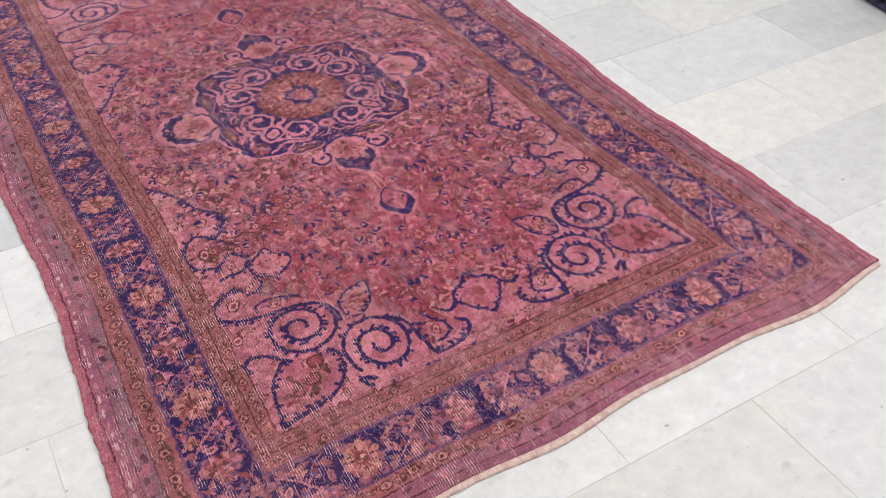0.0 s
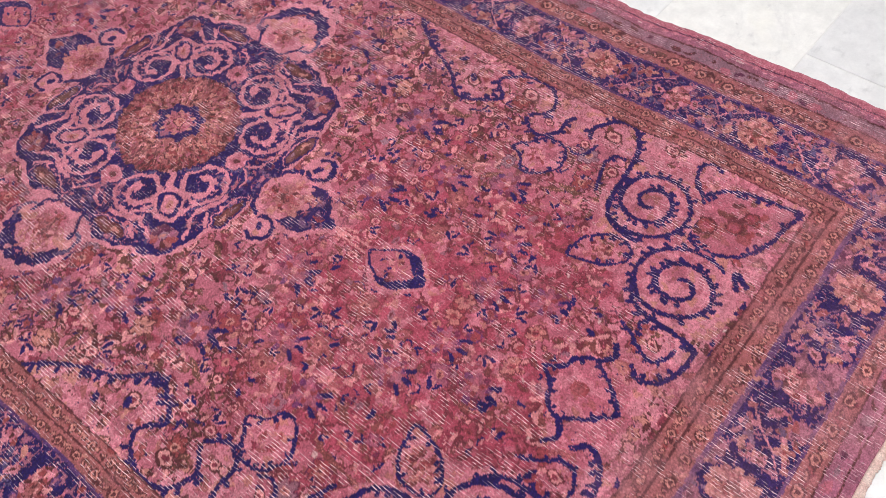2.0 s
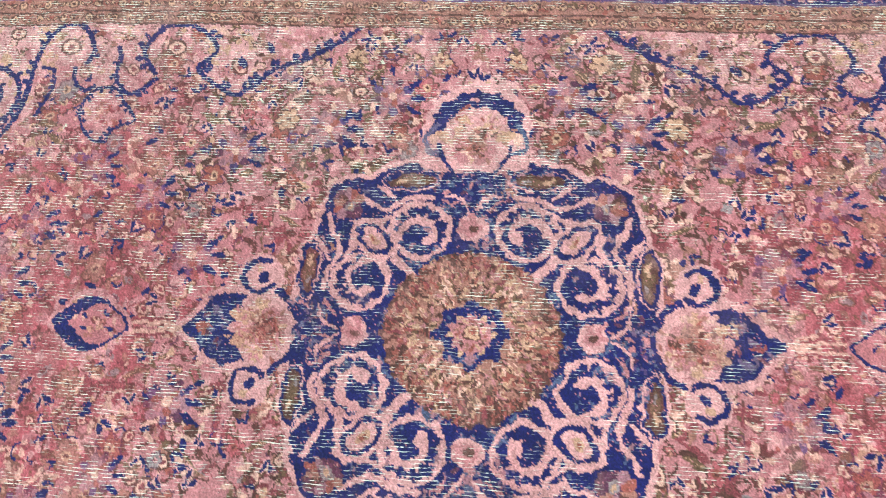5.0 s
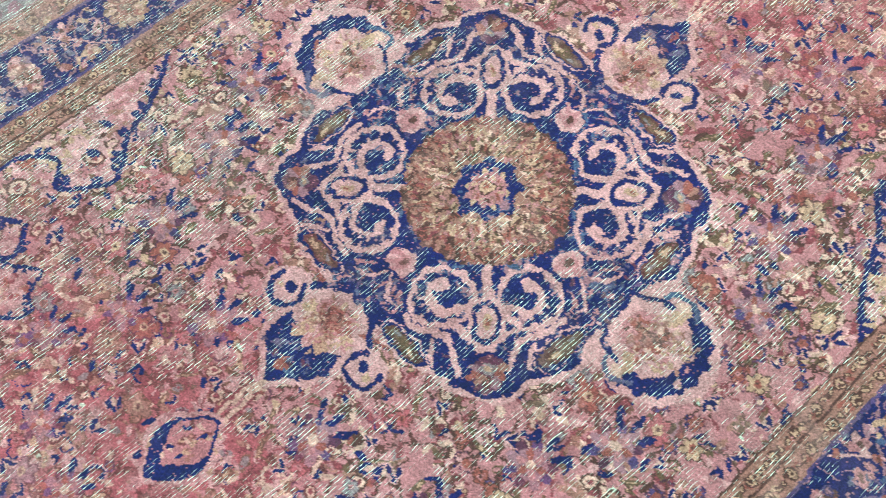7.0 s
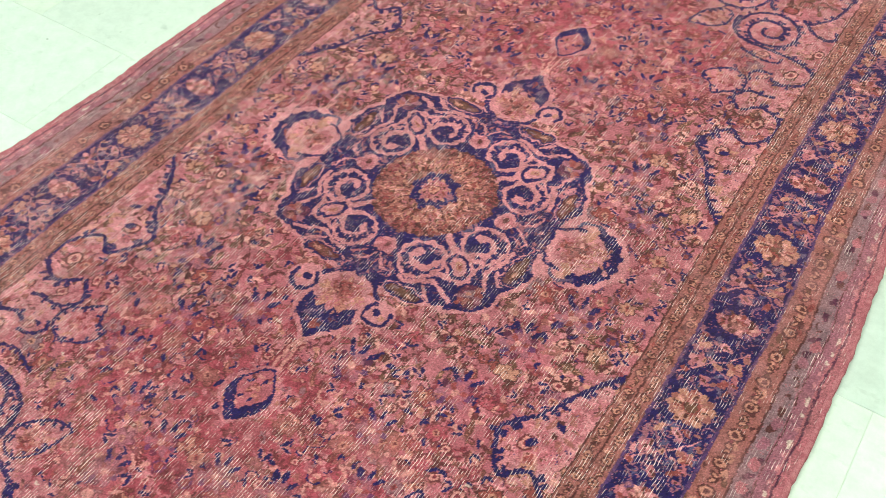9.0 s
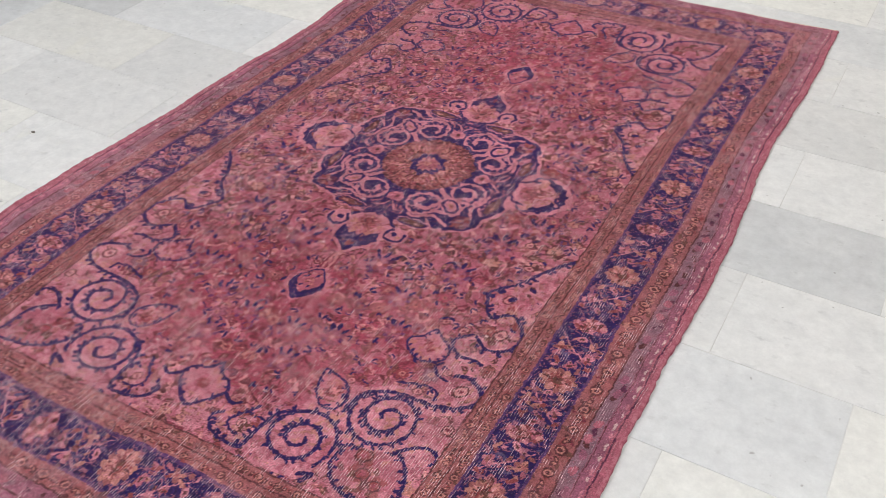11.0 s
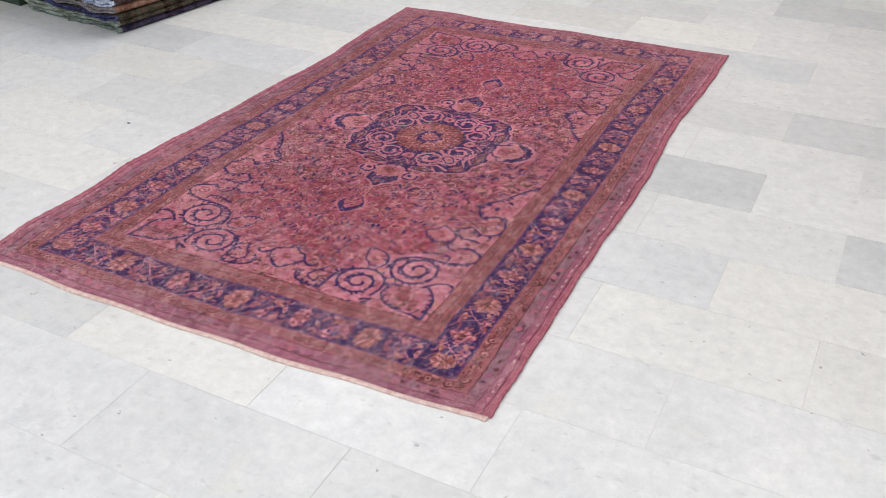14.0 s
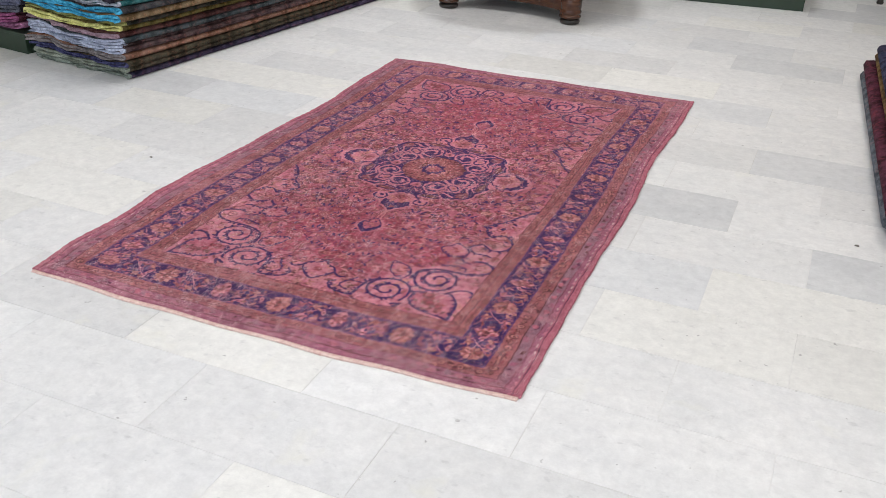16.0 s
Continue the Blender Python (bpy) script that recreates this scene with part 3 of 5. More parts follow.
def medallion():
    ring = []
    for sa, sb, rev in ((1, 1, False), (1, -1, True), (-1, -1, False), (-1, 1, True)):
        pts = [(sa * x, sb * y) for x, y in RIM]
        ring += (pts[::-1] if rev else pts)[:-1]
    ring = closed_curve(ring)
    paint_poly(ring * 1.042, "blush")
    paint_poly(ring * 1.01, "navy")

    def quarter(flip):
        """One eighth of the medallion's filigree in each quarter; flip swaps the two axes."""
        for sa, sb in MIRRORS:
            def at(x, y, sa=sa, sb=sb):
                return (sa * y, sb * x) if flip else (sa * x, sb * y)

            def angle(t, sa=sa, sb=sb):
                t = 1.5708 - t if flip else t
                return t * sa * sb

            def disc(x, y, ra, rb, c, t=0.0):
                u, v = at(x, y)
                paint_disc(u, v, ra, rb, c, angle(t))

            def strap(pts, width, c, thorns=0.0, side=1, taper=True):
                paint_stroke(smooth([at(x, y) for x, y in pts]), width, c, thorns, side * sa * sb * (-1 if flip else 1), taper)

            # slate and mauve cross-hatching about the axis
            for k in range(34):
                x, y = rng.uniform(0.150, 0.272), abs(rng.normal(0, 0.030))
                disc(x, y, 0.0060, 0.0026, ("slate", "plum", "lilac", "slate", "rose", "navy")[k % 6], rng.uniform(0, 3))
            # broken leaves on the dark ground
            for k in range(12):
                t0, r0 = rng.uniform(0.02, 0.80), rng.uniform(0.20, 0.275)
                x, y, d = r0 * math.cos(t0), r0 * math.sin(t0), rng.uniform(0, 3.14)
                strap(((x - 0.011 * math.cos(d), y - 0.011 * math.sin(d)), (x + 0.004 * math.sin(d), y - 0.004 * math.cos(d)), (x + 0.011 * math.cos(d + 0.7), y + 0.011 * math.sin(d + 0.7))),
                      0.0050, ("blush", "plum", "rose", "brown", "mauve")[k % 5])
            # small pink flower and hooks on the axis
            disc(0.170, 0.0, 0.021, 0.023, "blush")
            disc(0.170, 0.0, 0.014, 0.013, "rose")
            disc(0.170, 0.0, 0.007, 0.007, "umber")
            for k in range(3):
                disc(0.170 + 0.017 * math.cos(0.9 * k), 0.018 * math.sin(0.9 * k), 0.007, 0.005, "rose", 0.9 * k)
            strap(((0.196, 0.004), (0.214, 0.014), (0.226, 0.028), (0.226, 0.044)), 0.0065, "blush")
            strap(((0.204, 0.030), (0.214, 0.036), (0.220, 0.050)), 0.0055, "rose")
            # leaf along the rim, a dark line about it
            disc(0.252, 0.098, 0.047, 0.0185, "blush", 1.60)
            disc(0.253, 0.098, 0.045, 0.0165, "navy", 1.60)
            disc(0.252, 0.098, 0.038, 0.0120, "umber", 1.60)
            disc(0.252, 0.096, 0.029, 0.0065, "olive", 1.60)
            disc(0.252, 0.112, 0.010, 0.0040, "tan", 1.5)
            disc(0.251, 0.080, 0.008, 0.0035, "grey_mauve", 1.7)
            # scroll: a strap that winds in on itself, toothed inside, with a comma at its heart
            cx, cy = 0.167, 0.079
            disc(cx, cy, 0.0560, 0.0545, "navy")
            disc(cx, cy, 0.0495, 0.0480, "blush")
            disc(cx, cy, 0.0400, 0.0388, "navy")
            for k in range(16):
                t = -2.4 + k * 0.28
                disc(cx + 0.0392 * math.cos(t), cy + 0.0380 * math.sin(t), 0.0046, 0.0024, "blush" if k % 2 else "navy", t + 0.4)
            strap(((0.130, 0.124), (cx - 0.022, cy + 0.040), (cx - 0.004, cy + 0.031), (cx + 0.013, cy + 0.021), (cx + 0.019, cy + 0.003), (cx + 0.009, cy - 0.016), (cx - 0.010, cy - 0.019), (cx - 0.018, cy - 0.012)), 0.0108, "blush", taper=False)
            disc(cx - 0.010, cy - 0.012, 0.0095, 0.0080, "blush")
            for k in range(4):
                t = -0.8 + k * 0.5
                disc(cx + 0.026 * math.cos(t), cy + 0.025 * math.sin(t), 0.0045, 0.0026, "blush", t)
            disc(cx - 0.003, cy + 0.004, 0.0105, 0.0085, "navy", 0.6)
            # straps that run out beside the tip flower
            strap(((0.224, 0.068), (0.222, 0.092), (0.212, 0.112), (0.204, 0.130), (0.208, 0.150), (0.220, 0.168), (0.226, 0.186)), 0.0095, "blush", 0.006, 1, False)
            strap(((0.190, 0.122), (0.182, 0.140), (0.186, 0.158)), 0.0095, "blush")
            disc(0.197, 0.146, 0.013, 0.0075, "navy", 1.2)
            disc(0.190, 0.163, 0.010, 0.0060, "navy", 0.7)
            strap(((0.222, 0.118), (0.232, 0.134), (0.243, 0.150)), 0.0085, "blush", 0.005, -1)
            disc(0.232, 0.158, 0.0085, 0.0055, "navy", 0.9)
            disc(0.116, 0.060, 0.016, 0.0075, "navy", 2.4)
            disc(0.118, 0.062, 0.008, 0.0035, "slate", 2.4)

    quarter(False)
    quarter(True)
    for sa, sb in MIRRORS:
        h = sa * sb
        m = np.array((sa, sb))
        # stem and oval on the diagonal
        paint_stroke(smooth(np.array(((0.086, 0.084), (0.104, 0.102), (0.124, 0.122))) * m), 0.014, "blush")
        paint_disc(sa * 0.150, sb * 0.148, 0.043, 0.0275, "blush", h * 0.78)
        paint_disc(sa * 0.150, sb * 0.148, 0.034, 0.0215, "navy", h * 0.78)
        paint_disc(sa * 0.150, sb * 0.148, 0.0260, 0.0140, "blush", h * 0.78)
        paint_disc(sa * 0.150, sb * 0.148, 0.0130, 0.0060, "tan", h * 0.78)
        paint_disc(sa * 0.151, sb * 0.149, 0.0060, 0.0030, "rust", h * 0.78)
        # flower at the tip
        paint_disc(sa * 0.212, sb * 0.200, 0.034, 0.029, "navy", h * 0.76)
        paint_disc(sa * 0.208, sb * 0.196, 0.030, 0.023, "plum", h * 0.76)
        for k in range(7):
            t = 0.76 + (k - 3) * 0.60
            paint_disc(sa * (0.206 + 0.018 * math.cos(t)), sb * (0.194 + 0.018 * math.sin(t)), 0.0105, 0.0065, ("brown", "rust", "mauve", "umber")[k % 4], h * t)
        paint_disc(sa * 0.203, sb * 0.191, 0.0100, 0.0085, "grey_mauve")
        paint_disc(sa * 0.203, sb * 0.191, 0.0045, 0.0045, "tan")
    # centre: petalled disc
    star = np.linspace(0, 2 * math.pi, 96, endpoint=False)
    for grow, c in ((1.03, "umber"), (0.985, "brown")):
        reach = grow * (0.1255 + 0.0030 * np.cos(4 * star) + 0.0030 * np.cos(20 * star))
        paint_poly(np.stack([reach * np.cos(star), 0.97 * reach * np.sin(star)], 1), c)
    for k in range(2300):
        t, r = rng.uniform(0, 6.28), 0.045 + 0.090 * math.sqrt(rng.uniform())
        if r > 0.128:
            continue
        far = r > 0.100 + 0.006 * math.sin(16 * t) + rng.normal(0, 0.003)
        c = ("umber", "rust", "umber", "brown", "rust", "tan", "wine", "umber", "brown")[k % 9] if far else ("tan", "rust", "umber", "salmon", "brown", "tan", "olive", "brown", "rose")[k % 9]
        paint_disc(r * math.cos(t), r * 0.96 * math.sin(t), 0.0058, 0.0024, c, t + 0.6 * math.sin(k))
    for m in range(24):
        t = m * math.pi / 12
        paint_stroke(smooth(((0.060 * math.cos(t), 0.058 * math.sin(t)), (0.068 * math.cos(t + 0.03), 0.066 * math.sin(t + 0.03)), (0.077 * math.cos(t), 0.074 * math.sin(t)))), 0.0035, "umber")
    for m in range(8):
        t = m * math.pi / 4
        paint_disc(0.042 * math.cos(t), 0.042 * math.sin(t), 0.013, 0.010, "navy", t)
    paint_disc(0, 0, 0.046, 0.046, "navy")
    for k in range(12):
        t = k * 0.5236
        paint_disc(0.029 * math.cos(t), 0.029 * math.sin(t), 0.0058, 0.0045, "tan" if k % 2 else "rose", t)
    paint_disc(0, 0, 0.028, 0.028, "rose")
    for k in range(16):
        t = k * 0.3927
        paint_disc(0.020 * math.cos(t), 0.020 * math.sin(t), 0.0050, 0.0024, ("rust", "tan", "umber", "brown")[k % 4], t + 0.5)
    paint_disc(0, 0, 0.013, 0.013, "umber")
    paint_disc(0, 0, 0.010, 0.010, "tan")
    paint_disc(0, 0, 0.005, 0.005, "rust")
    # palmettes with a point, on the long axis
    for s in (1, -1):
        outer = np.array(((0, 0.456), (0.022, 0.420), (0.056, 0.396), (0.070, 0.36), (0.070, 0.30), (0.05, 0.262), (-0.05, 0.262), (-0.070, 0.30), (-0.070, 0.36), (-0.056, 0.396), (-0.022, 0.420))) * (1, s)
        paint_poly(outer, "blush")
        paint_poly(np.array(((0, 0.442), (0.016, 0.414), (0.044, 0.388), (0.058, 0.366), (0.052, 0.335), (0.030, 0.345), (-0.030, 0.345), (-0.052, 0.335), (-0.058, 0.366), (-0.044, 0.388), (-0.016, 0.414))) * (1, s), "navy")
        paint_disc(0, s * 0.398, 0.008, 0.013, "rust")
        for sa in (1, -1):
            paint_disc(sa * 0.026, s * 0.380, 0.011, 0.007, "slate", sa * s * 0.8)
        for k in range(20):
            paint_disc(rng.normal(0, 0.020), s * (0.390 + rng.normal(0, 0.014)), 0.0065, 0.0032, ("slate", "navy", "plum", "slate", "navy")[k % 5], rng.uniform(0, 3))
        for k in range(9):
            t = (k - 4) * 0.42
            ln = 0.052 + 0.008 * math.cos(2 * t) + rng.normal(0, 0.003)
            paint_disc(0.55 * ln * math.sin(t), s * (0.300 + 0.62 * ln * math.cos(t)), 0.030, 0.0105, "tan" if k % 2 else "blush", math.atan2(s * math.cos(t), math.sin(t)))
        paint_disc(0, s * 0.300, 0.034, 0.028, "rose")
        for k in range(120):
            x, y = rng.normal(0, 0.019), 0.316 + rng.normal(0, 0.020)
            paint_disc(x, s * y, 0.0065, 0.0028, ("tan", "brown", "rose", "salmon", "brown", "tan", "rust")[k % 7], rng.uniform(0, 3))
        for k in range(60):
            paint_disc(rng.normal(0, 0.010), s * (0.305 + rng.normal(0, 0.012)), 0.006, 0.0028, ("rust", "brown", "umber")[k % 3], rng.uniform(0, 3))
        for sa in (1, -1):
            x0 = sa * 0.086
            paint_disc(x0, s * 0.322, 0.036, 0.034, "blush")
            t = np.linspace(-0.6, 4.0, 40)
            hook = np.stack([x0 + sa * 0.026 * np.cos(t), s * (0.322 + 0.025 * np.sin(t))], 1)
            paint_stroke(hook, 0.0095, "navy", 0.005, -sa * s)
            paint_disc(x0 - sa * 0.004, s * 0.318, 0.010, 0.007, "navy", 0.6 * sa * s)
            paint_disc(x0 + sa * 0.012, s * 0.326, 0.007, 0.005, "tan", 0.6 * sa * s)
            paint_stroke(smooth(((sa * 0.022, s * 0.258), (sa * 0.046, s * 0.272), (sa * 0.062, s * 0.292))), 0.011, "navy", 0.006, sa * s)
        # stem and pendant
        for off in (-0.007, 0.007):
            paint_stroke(smooth(((0, s * 0.440), (off * 1.3, s * 0.475), (off * 1.6, s * 0.512))), 0.0085, "wine")
        for off in (-0.006, 0.006):
            paint_stroke(smooth(((0, s * 0.436), (off, s * 0.475), (off * 1.2, s * 0.515))), 0.0065, "salmon")
        drop = np.array(((0, 0.510), (0.026, 0.537), (0.047, 0.568), (0.045, 0.600), (0.024, 0.626), (0, 0.646), (-0.024, 0.626), (-0.045, 0.600), (-0.047, 0.568), (-0.026, 0.537))) * (1, s)
        paint_poly(closed_curve(drop * (1.2, 1) + (0, 0)), "blush")
        paint_poly(closed_curve((drop - (0, s * 0.58)) * 0.92 + (0, s * 0.58)), "navy")
        paint_poly(closed_curve((drop - (0, s * 0.58)) * (0.66, 0.68) + (0, s * 0.568)), "rose")
        for k in range(26):
            paint_disc(rng.normal(0, 0.012), s * (0.568 + rng.normal(0, 0.013)), 0.006, 0.003, ("brown", "tan", "umber", "salmon", "navy")[k % 5], rng.uniform(0, 3))
    # round palmettes with a dark cap, on the short axis
    for s in (1, -1):
        paint_poly(closed_curve(np.array(((0.27, 0.070), (0.31, 0.082), (0.355, 0.084), (0.398, 0.066), (0.424, 0.034), (0.434, 0.0), (0.424, -0.034), (0.398, -0.066), (0.355, -0.084), (0.31, -0.082), (0.27, -0.070))) * (s, 1)), "blush")
        cap = [(s * (0.335 + 0.078 * math.cos(t)), 0.074 * math.sin(t)) for t in np.linspace(-1.75, 1.75, 21)]
        cap += [(s * (0.325 + 0.060 * math.cos(t)), 0.056 * math.sin(t)) for t in np.linspace(1.55, -1.55, 21)]
        paint_poly(cap, "navy")
        for k in range(9):
            t = (k - 4) * 0.38
            paint_disc(s * (0.335 + 0.072 * math.cos(t)), 0.069 * math.sin(t), 0.011, 0.0075, "navy", t * s)
        for k in range(9):
            t = (k - 4) * 0.40
            ln = 0.056 + rng.normal(0, 0.004)
            paint_disc(s * (0.310 + 0.70 * ln * math.cos(t)), 0.66 * ln * math.sin(t), 0.031, 0.0115, "tan" if k % 2 else "blush", math.atan2(math.sin(t), s * math.cos(t)))
        paint_disc(s * 0.312, 0, 0.034, 0.034, "rose")
        for k in range(130):
            paint_disc(s * (0.335 + rng.normal(0, 0.022)), rng.normal(0, 0.019), 0.0065, 0.0028, ("tan", "salmon", "brown", "blush", "blush", "rust", "rose")[k % 7], rng.uniform(0, 3))
        for k in range(55):
            paint_disc(s * (0.318 + rng.normal(0, 0.013)), rng.normal(0, 0.010), 0.006, 0.0028, ("rust", "brown", "umber")[k % 3], rng.uniform(0, 3))
        for sb in (1, -1):
            paint_stroke(smooth(((s * 0.352, sb * 0.064), (s * 0.330, sb * 0.078), (s * 0.306, sb * 0.074), (s * 0.298, sb * 0.060))), 0.0085, "slate", 0.005, sb * s)
            paint_stroke(smooth(((s * 0.268, sb * 0.034), (s * 0.290, sb * 0.050), (s * 0.312, sb * 0.056))), 0.008, "navy", 0.005, sb * s)
            paint_disc(s * 0.325, sb * 0.066, 0.012, 0.007, "salmon", 0.3 * sb * s)


medallion()

# borders
band(0.535, HALF_W + 1, 1.068, HALF_L + 1, "brown")
band(0.535, 0.539, 1.068, 1.072, "umber")
band(0.562, 0.566, 1.098, 1.102, "umber")
band(0.594, 0.601, 1.132, 1.139, "lilac")
band(0.601, 0.710, 1.139, 1.248, "navy")
band(0.710, 0.716, 1.248, 1.254, "lilac")
band(0.716, 0.764, 1.254, 1.294, "brown")
band(0.764, 0.768, 1.294, 1.298, "umber")
band(0.768, 0.800, 1.298, 1.330, "mauve")
band(0.800, 0.804, 1.330, 1.334, "umber")
band(0.804, HALF_W + 1, 1.334, HALF_L + 1, "mauve")
design[(np.abs(A) > 0.769) & (np.abs(A) < 0.799) & (np.abs(B) < 1.33)] = PALETTE["grey_mauve"]
design[np.abs(A) > 0.803] = PALETTE["mauve"]
design[np.abs(A) > 0.822] = PALETTE["rose"]
design[np.abs(np.abs(A) - 0.828) < 0.003] = PALETTE["plum"]


def frieze(step, place, fn):
    """Calls fn(a, b, along_b) at even steps along the middle line of a border that runs round at |a| = place[0], |b| = place[1]."""
    pa, pb = place
    n = max(1, round(2 * pb / step))
    for k in range(n):
        t = -pb + 2 * pb * (k + 0.5) / n
        fn(pa, t, True)
        fn(-pa, t, True)
    n = max(1, round(2 * pa / step))
    for k in range(n):
        t = -pa + 2 * pa * (k + 0.5) / n
        fn(t, pb, False)
        fn(t, -pb, False)


def speck(colours, ra, rb, spread):
    def put(a, b, along):
        c = colours[int(rng.integers(len(colours)))]
        t = rng.normal(0, 0.5) + (1.57 if along else 0)
        paint_disc(a + rng.normal(0, spread), b + rng.normal(0, spread), ra, rb, c, t)
    return put


frieze(0.012, (0.551, 1.086), speck(("olive", "umber", "rust", "tan", "umber"), 0.007, 0.0035, 0.004))
frieze(0.012, (0.580, 1.119), speck(("olive", "umber", "tan", "rust"), 0.007, 0.0035, 0.004))
frieze(0.022, (0.740, 1.274), speck(("olive", "umber", "rust", "tan"), 0.011, 0.006, 0.008))
frieze(0.016, (0.740, 1.274), speck(("umber", "wine", "olive"), 0.005, 0.003, 0.013))
frieze(0.034, (0.784, 1.314), speck(("grey_mauve", "plum", "umber"), 0.012, 0.006, 0.004))
frieze(0.045, (0.784, 1.314), speck(("grey_mauve", "mauve", "rose"), 0.013, 0.009, 0.003))


def dotted(step, place, r):
    """Small pale flowers in a row along a guard stripe."""
    def put(a, b, along):
        paint_disc(a, b, r * 1.15, r * 1.05, "umber")
        paint_disc(a, b, r * 0.78, r * 0.72, "tan")
        paint_disc(a + rng.normal(0, 0.001), b, r * 0.40, r * 0.40, "umber")
        for m in (1, -1):
            u, v = (a, b + m * r * 2.0) if along else (a + m * r * 2.0, b)
            paint_disc(u, v, r * 0.75, r * 0.42, "umber", 0.8 * m)
            paint_disc(u, v, r * 0.40, r * 0.20, "tan", 0.8 * m)
    frieze(step, place, put)


dotted(0.046, (0.551, 1.085), 0.0080)
dotted(0.046, (0.581, 1.118), 0.0085)
dotted(0.060, (0.740, 1.274), 0.0125)


def leafy(a, b, along, flip):
    """Vine, leaves and small blossoms between two rosettes of the blue border."""
    def at(x, y):
        x *= flip
        return (a + x, b + y) if along else (a + y, b + x)

    def leaf(x, y, ra, rb, t, c, heart=""):
        pa, pb = at(x, y)
        tt = (t if along else 1.57 - t) * flip
        paint_disc(pa, pb, ra, rb, c, tt)
        if heart:
            paint_disc(pa, pb, ra * 0.5, rb * 0.4, heart, tt)

    for pts, c in ((((-0.052, -0.050), (-0.034, -0.022), (-0.006, -0.006), (0.020, 0.012), (0.046, 0.046)), "mauve"),
                   (((0.052, -0.044), (0.034, -0.026), (0.010, -0.004), (-0.016, 0.016), (-0.044, 0.050)), "blush"),
                   (((-0.010, -0.056), (-0.022, -0.042), (-0.018, -0.028), (-0.004, -0.030)), "lilac"),
                   (((0.012, 0.056), (0.022, 0.042), (0.018, 0.028), (0.004, 0.030)), "mauve")):
        paint_stroke(smooth([at(x, y) for x, y in pts]), 0.0040, c)
    # a four-petalled tan blossom by one rim, a rosy one by the other
    for x, y, c, d in ((-0.033, 0.006, "tan", "rust"), (0.033, -0.006, "rose", "umber")):
        for k in range(4):
            t = 0.4 + k * 1.5708
            leaf(x + 0.0085 * math.cos(t), y + 0.0085 * math.sin(t), 0.0085, 0.0062, t, c if k % 2 else ("brown" if c == "tan" else "blush"))
        leaf(x, y, 0.0045, 0.0040, 0, d)
    for k in range(22):
        x, y = rng.uniform(-0.050, 0.050), rng.uniform(-0.055, 0.055)
        leaf(x, y, rng.uniform(0.006, 0.011), rng.uniform(0.003, 0.0048), rng.uniform(0, 3.14), ("rose", "tan", "slate", "rust", "mauve", "blush", "brown")[k % 7], "umber" if k % 2 else "")
    for x, y, ra, rb, t, c, hrt in ((0.004, -0.044, 0.014, 0.0070, 0.5, "rose", "umber"), (-0.004, 0.044, 0.014, 0.0070, 0.5, "blush", "umber"), (0.030, 0.034, 0.012, 0.0055, -0.9, "tan", ""),
                                    (-0.030, -0.036, 0.012, 0.0055, -0.9, "rust", ""), (0.042, 0.016, 0.010, 0.0045, 1.0, "mauve", ""), (-0.043, -0.014, 0.010, 0.0045, 1.0, "rose", ""),
                                    (0.016, 0.018, 0.009, 0.0045, -0.6, "slate", ""), (-0.014, -0.018, 0.009, 0.0045, -0.6, "slate", ""), (0.044, -0.036, 0.008, 0.005, 0.5, "rust", ""), (-0.045, 0.032, 0.008, 0.005, 0.5, "brown", "")):
        leaf(x + rng.normal(0, 0.002), y + rng.normal(0, 0.002), ra, rb, t + rng.normal(0, 0.2), c, hrt)


def rosette(a, b, along, big):
    """Tan rosette with a scalloped rim and an olive heart."""
    ra, rb = (0.045, 0.036) if along else (0.036, 0.045)
    ra, rb = ra * big, rb * big
    for m in range(12):
        t = m * 0.5236 + 0.2
        paint_disc(a + ra * 0.80 * math.cos(t), b + rb * 0.80 * math.sin(t), 0.0115, 0.0085, "brown" if m % 2 else "tan", t)
    paint_disc(a, b, ra * 0.80, rb * 0.80, "tan")
    for m in range(16):
        t = m * 0.3927
        paint_disc(a + ra * 0.60 * math.cos(t), b + rb * 0.60 * math.sin(t), 0.0080, 0.0026, ("umber", "rust", "brown", "salmon")[m % 4], t)
    paint_disc(a, b, ra * 0.42, rb * 0.42, "rust")
    paint_disc(a, b, ra * 0.32, rb * 0.30, "olive")
    for k in range(16):
        paint_disc(a + ra * rng.normal(0, 0.40), b + rb * rng.normal(0, 0.40), 0.0050, 0.0026, ("umber", "salmon", "rust", "tan")[k % 4], k)


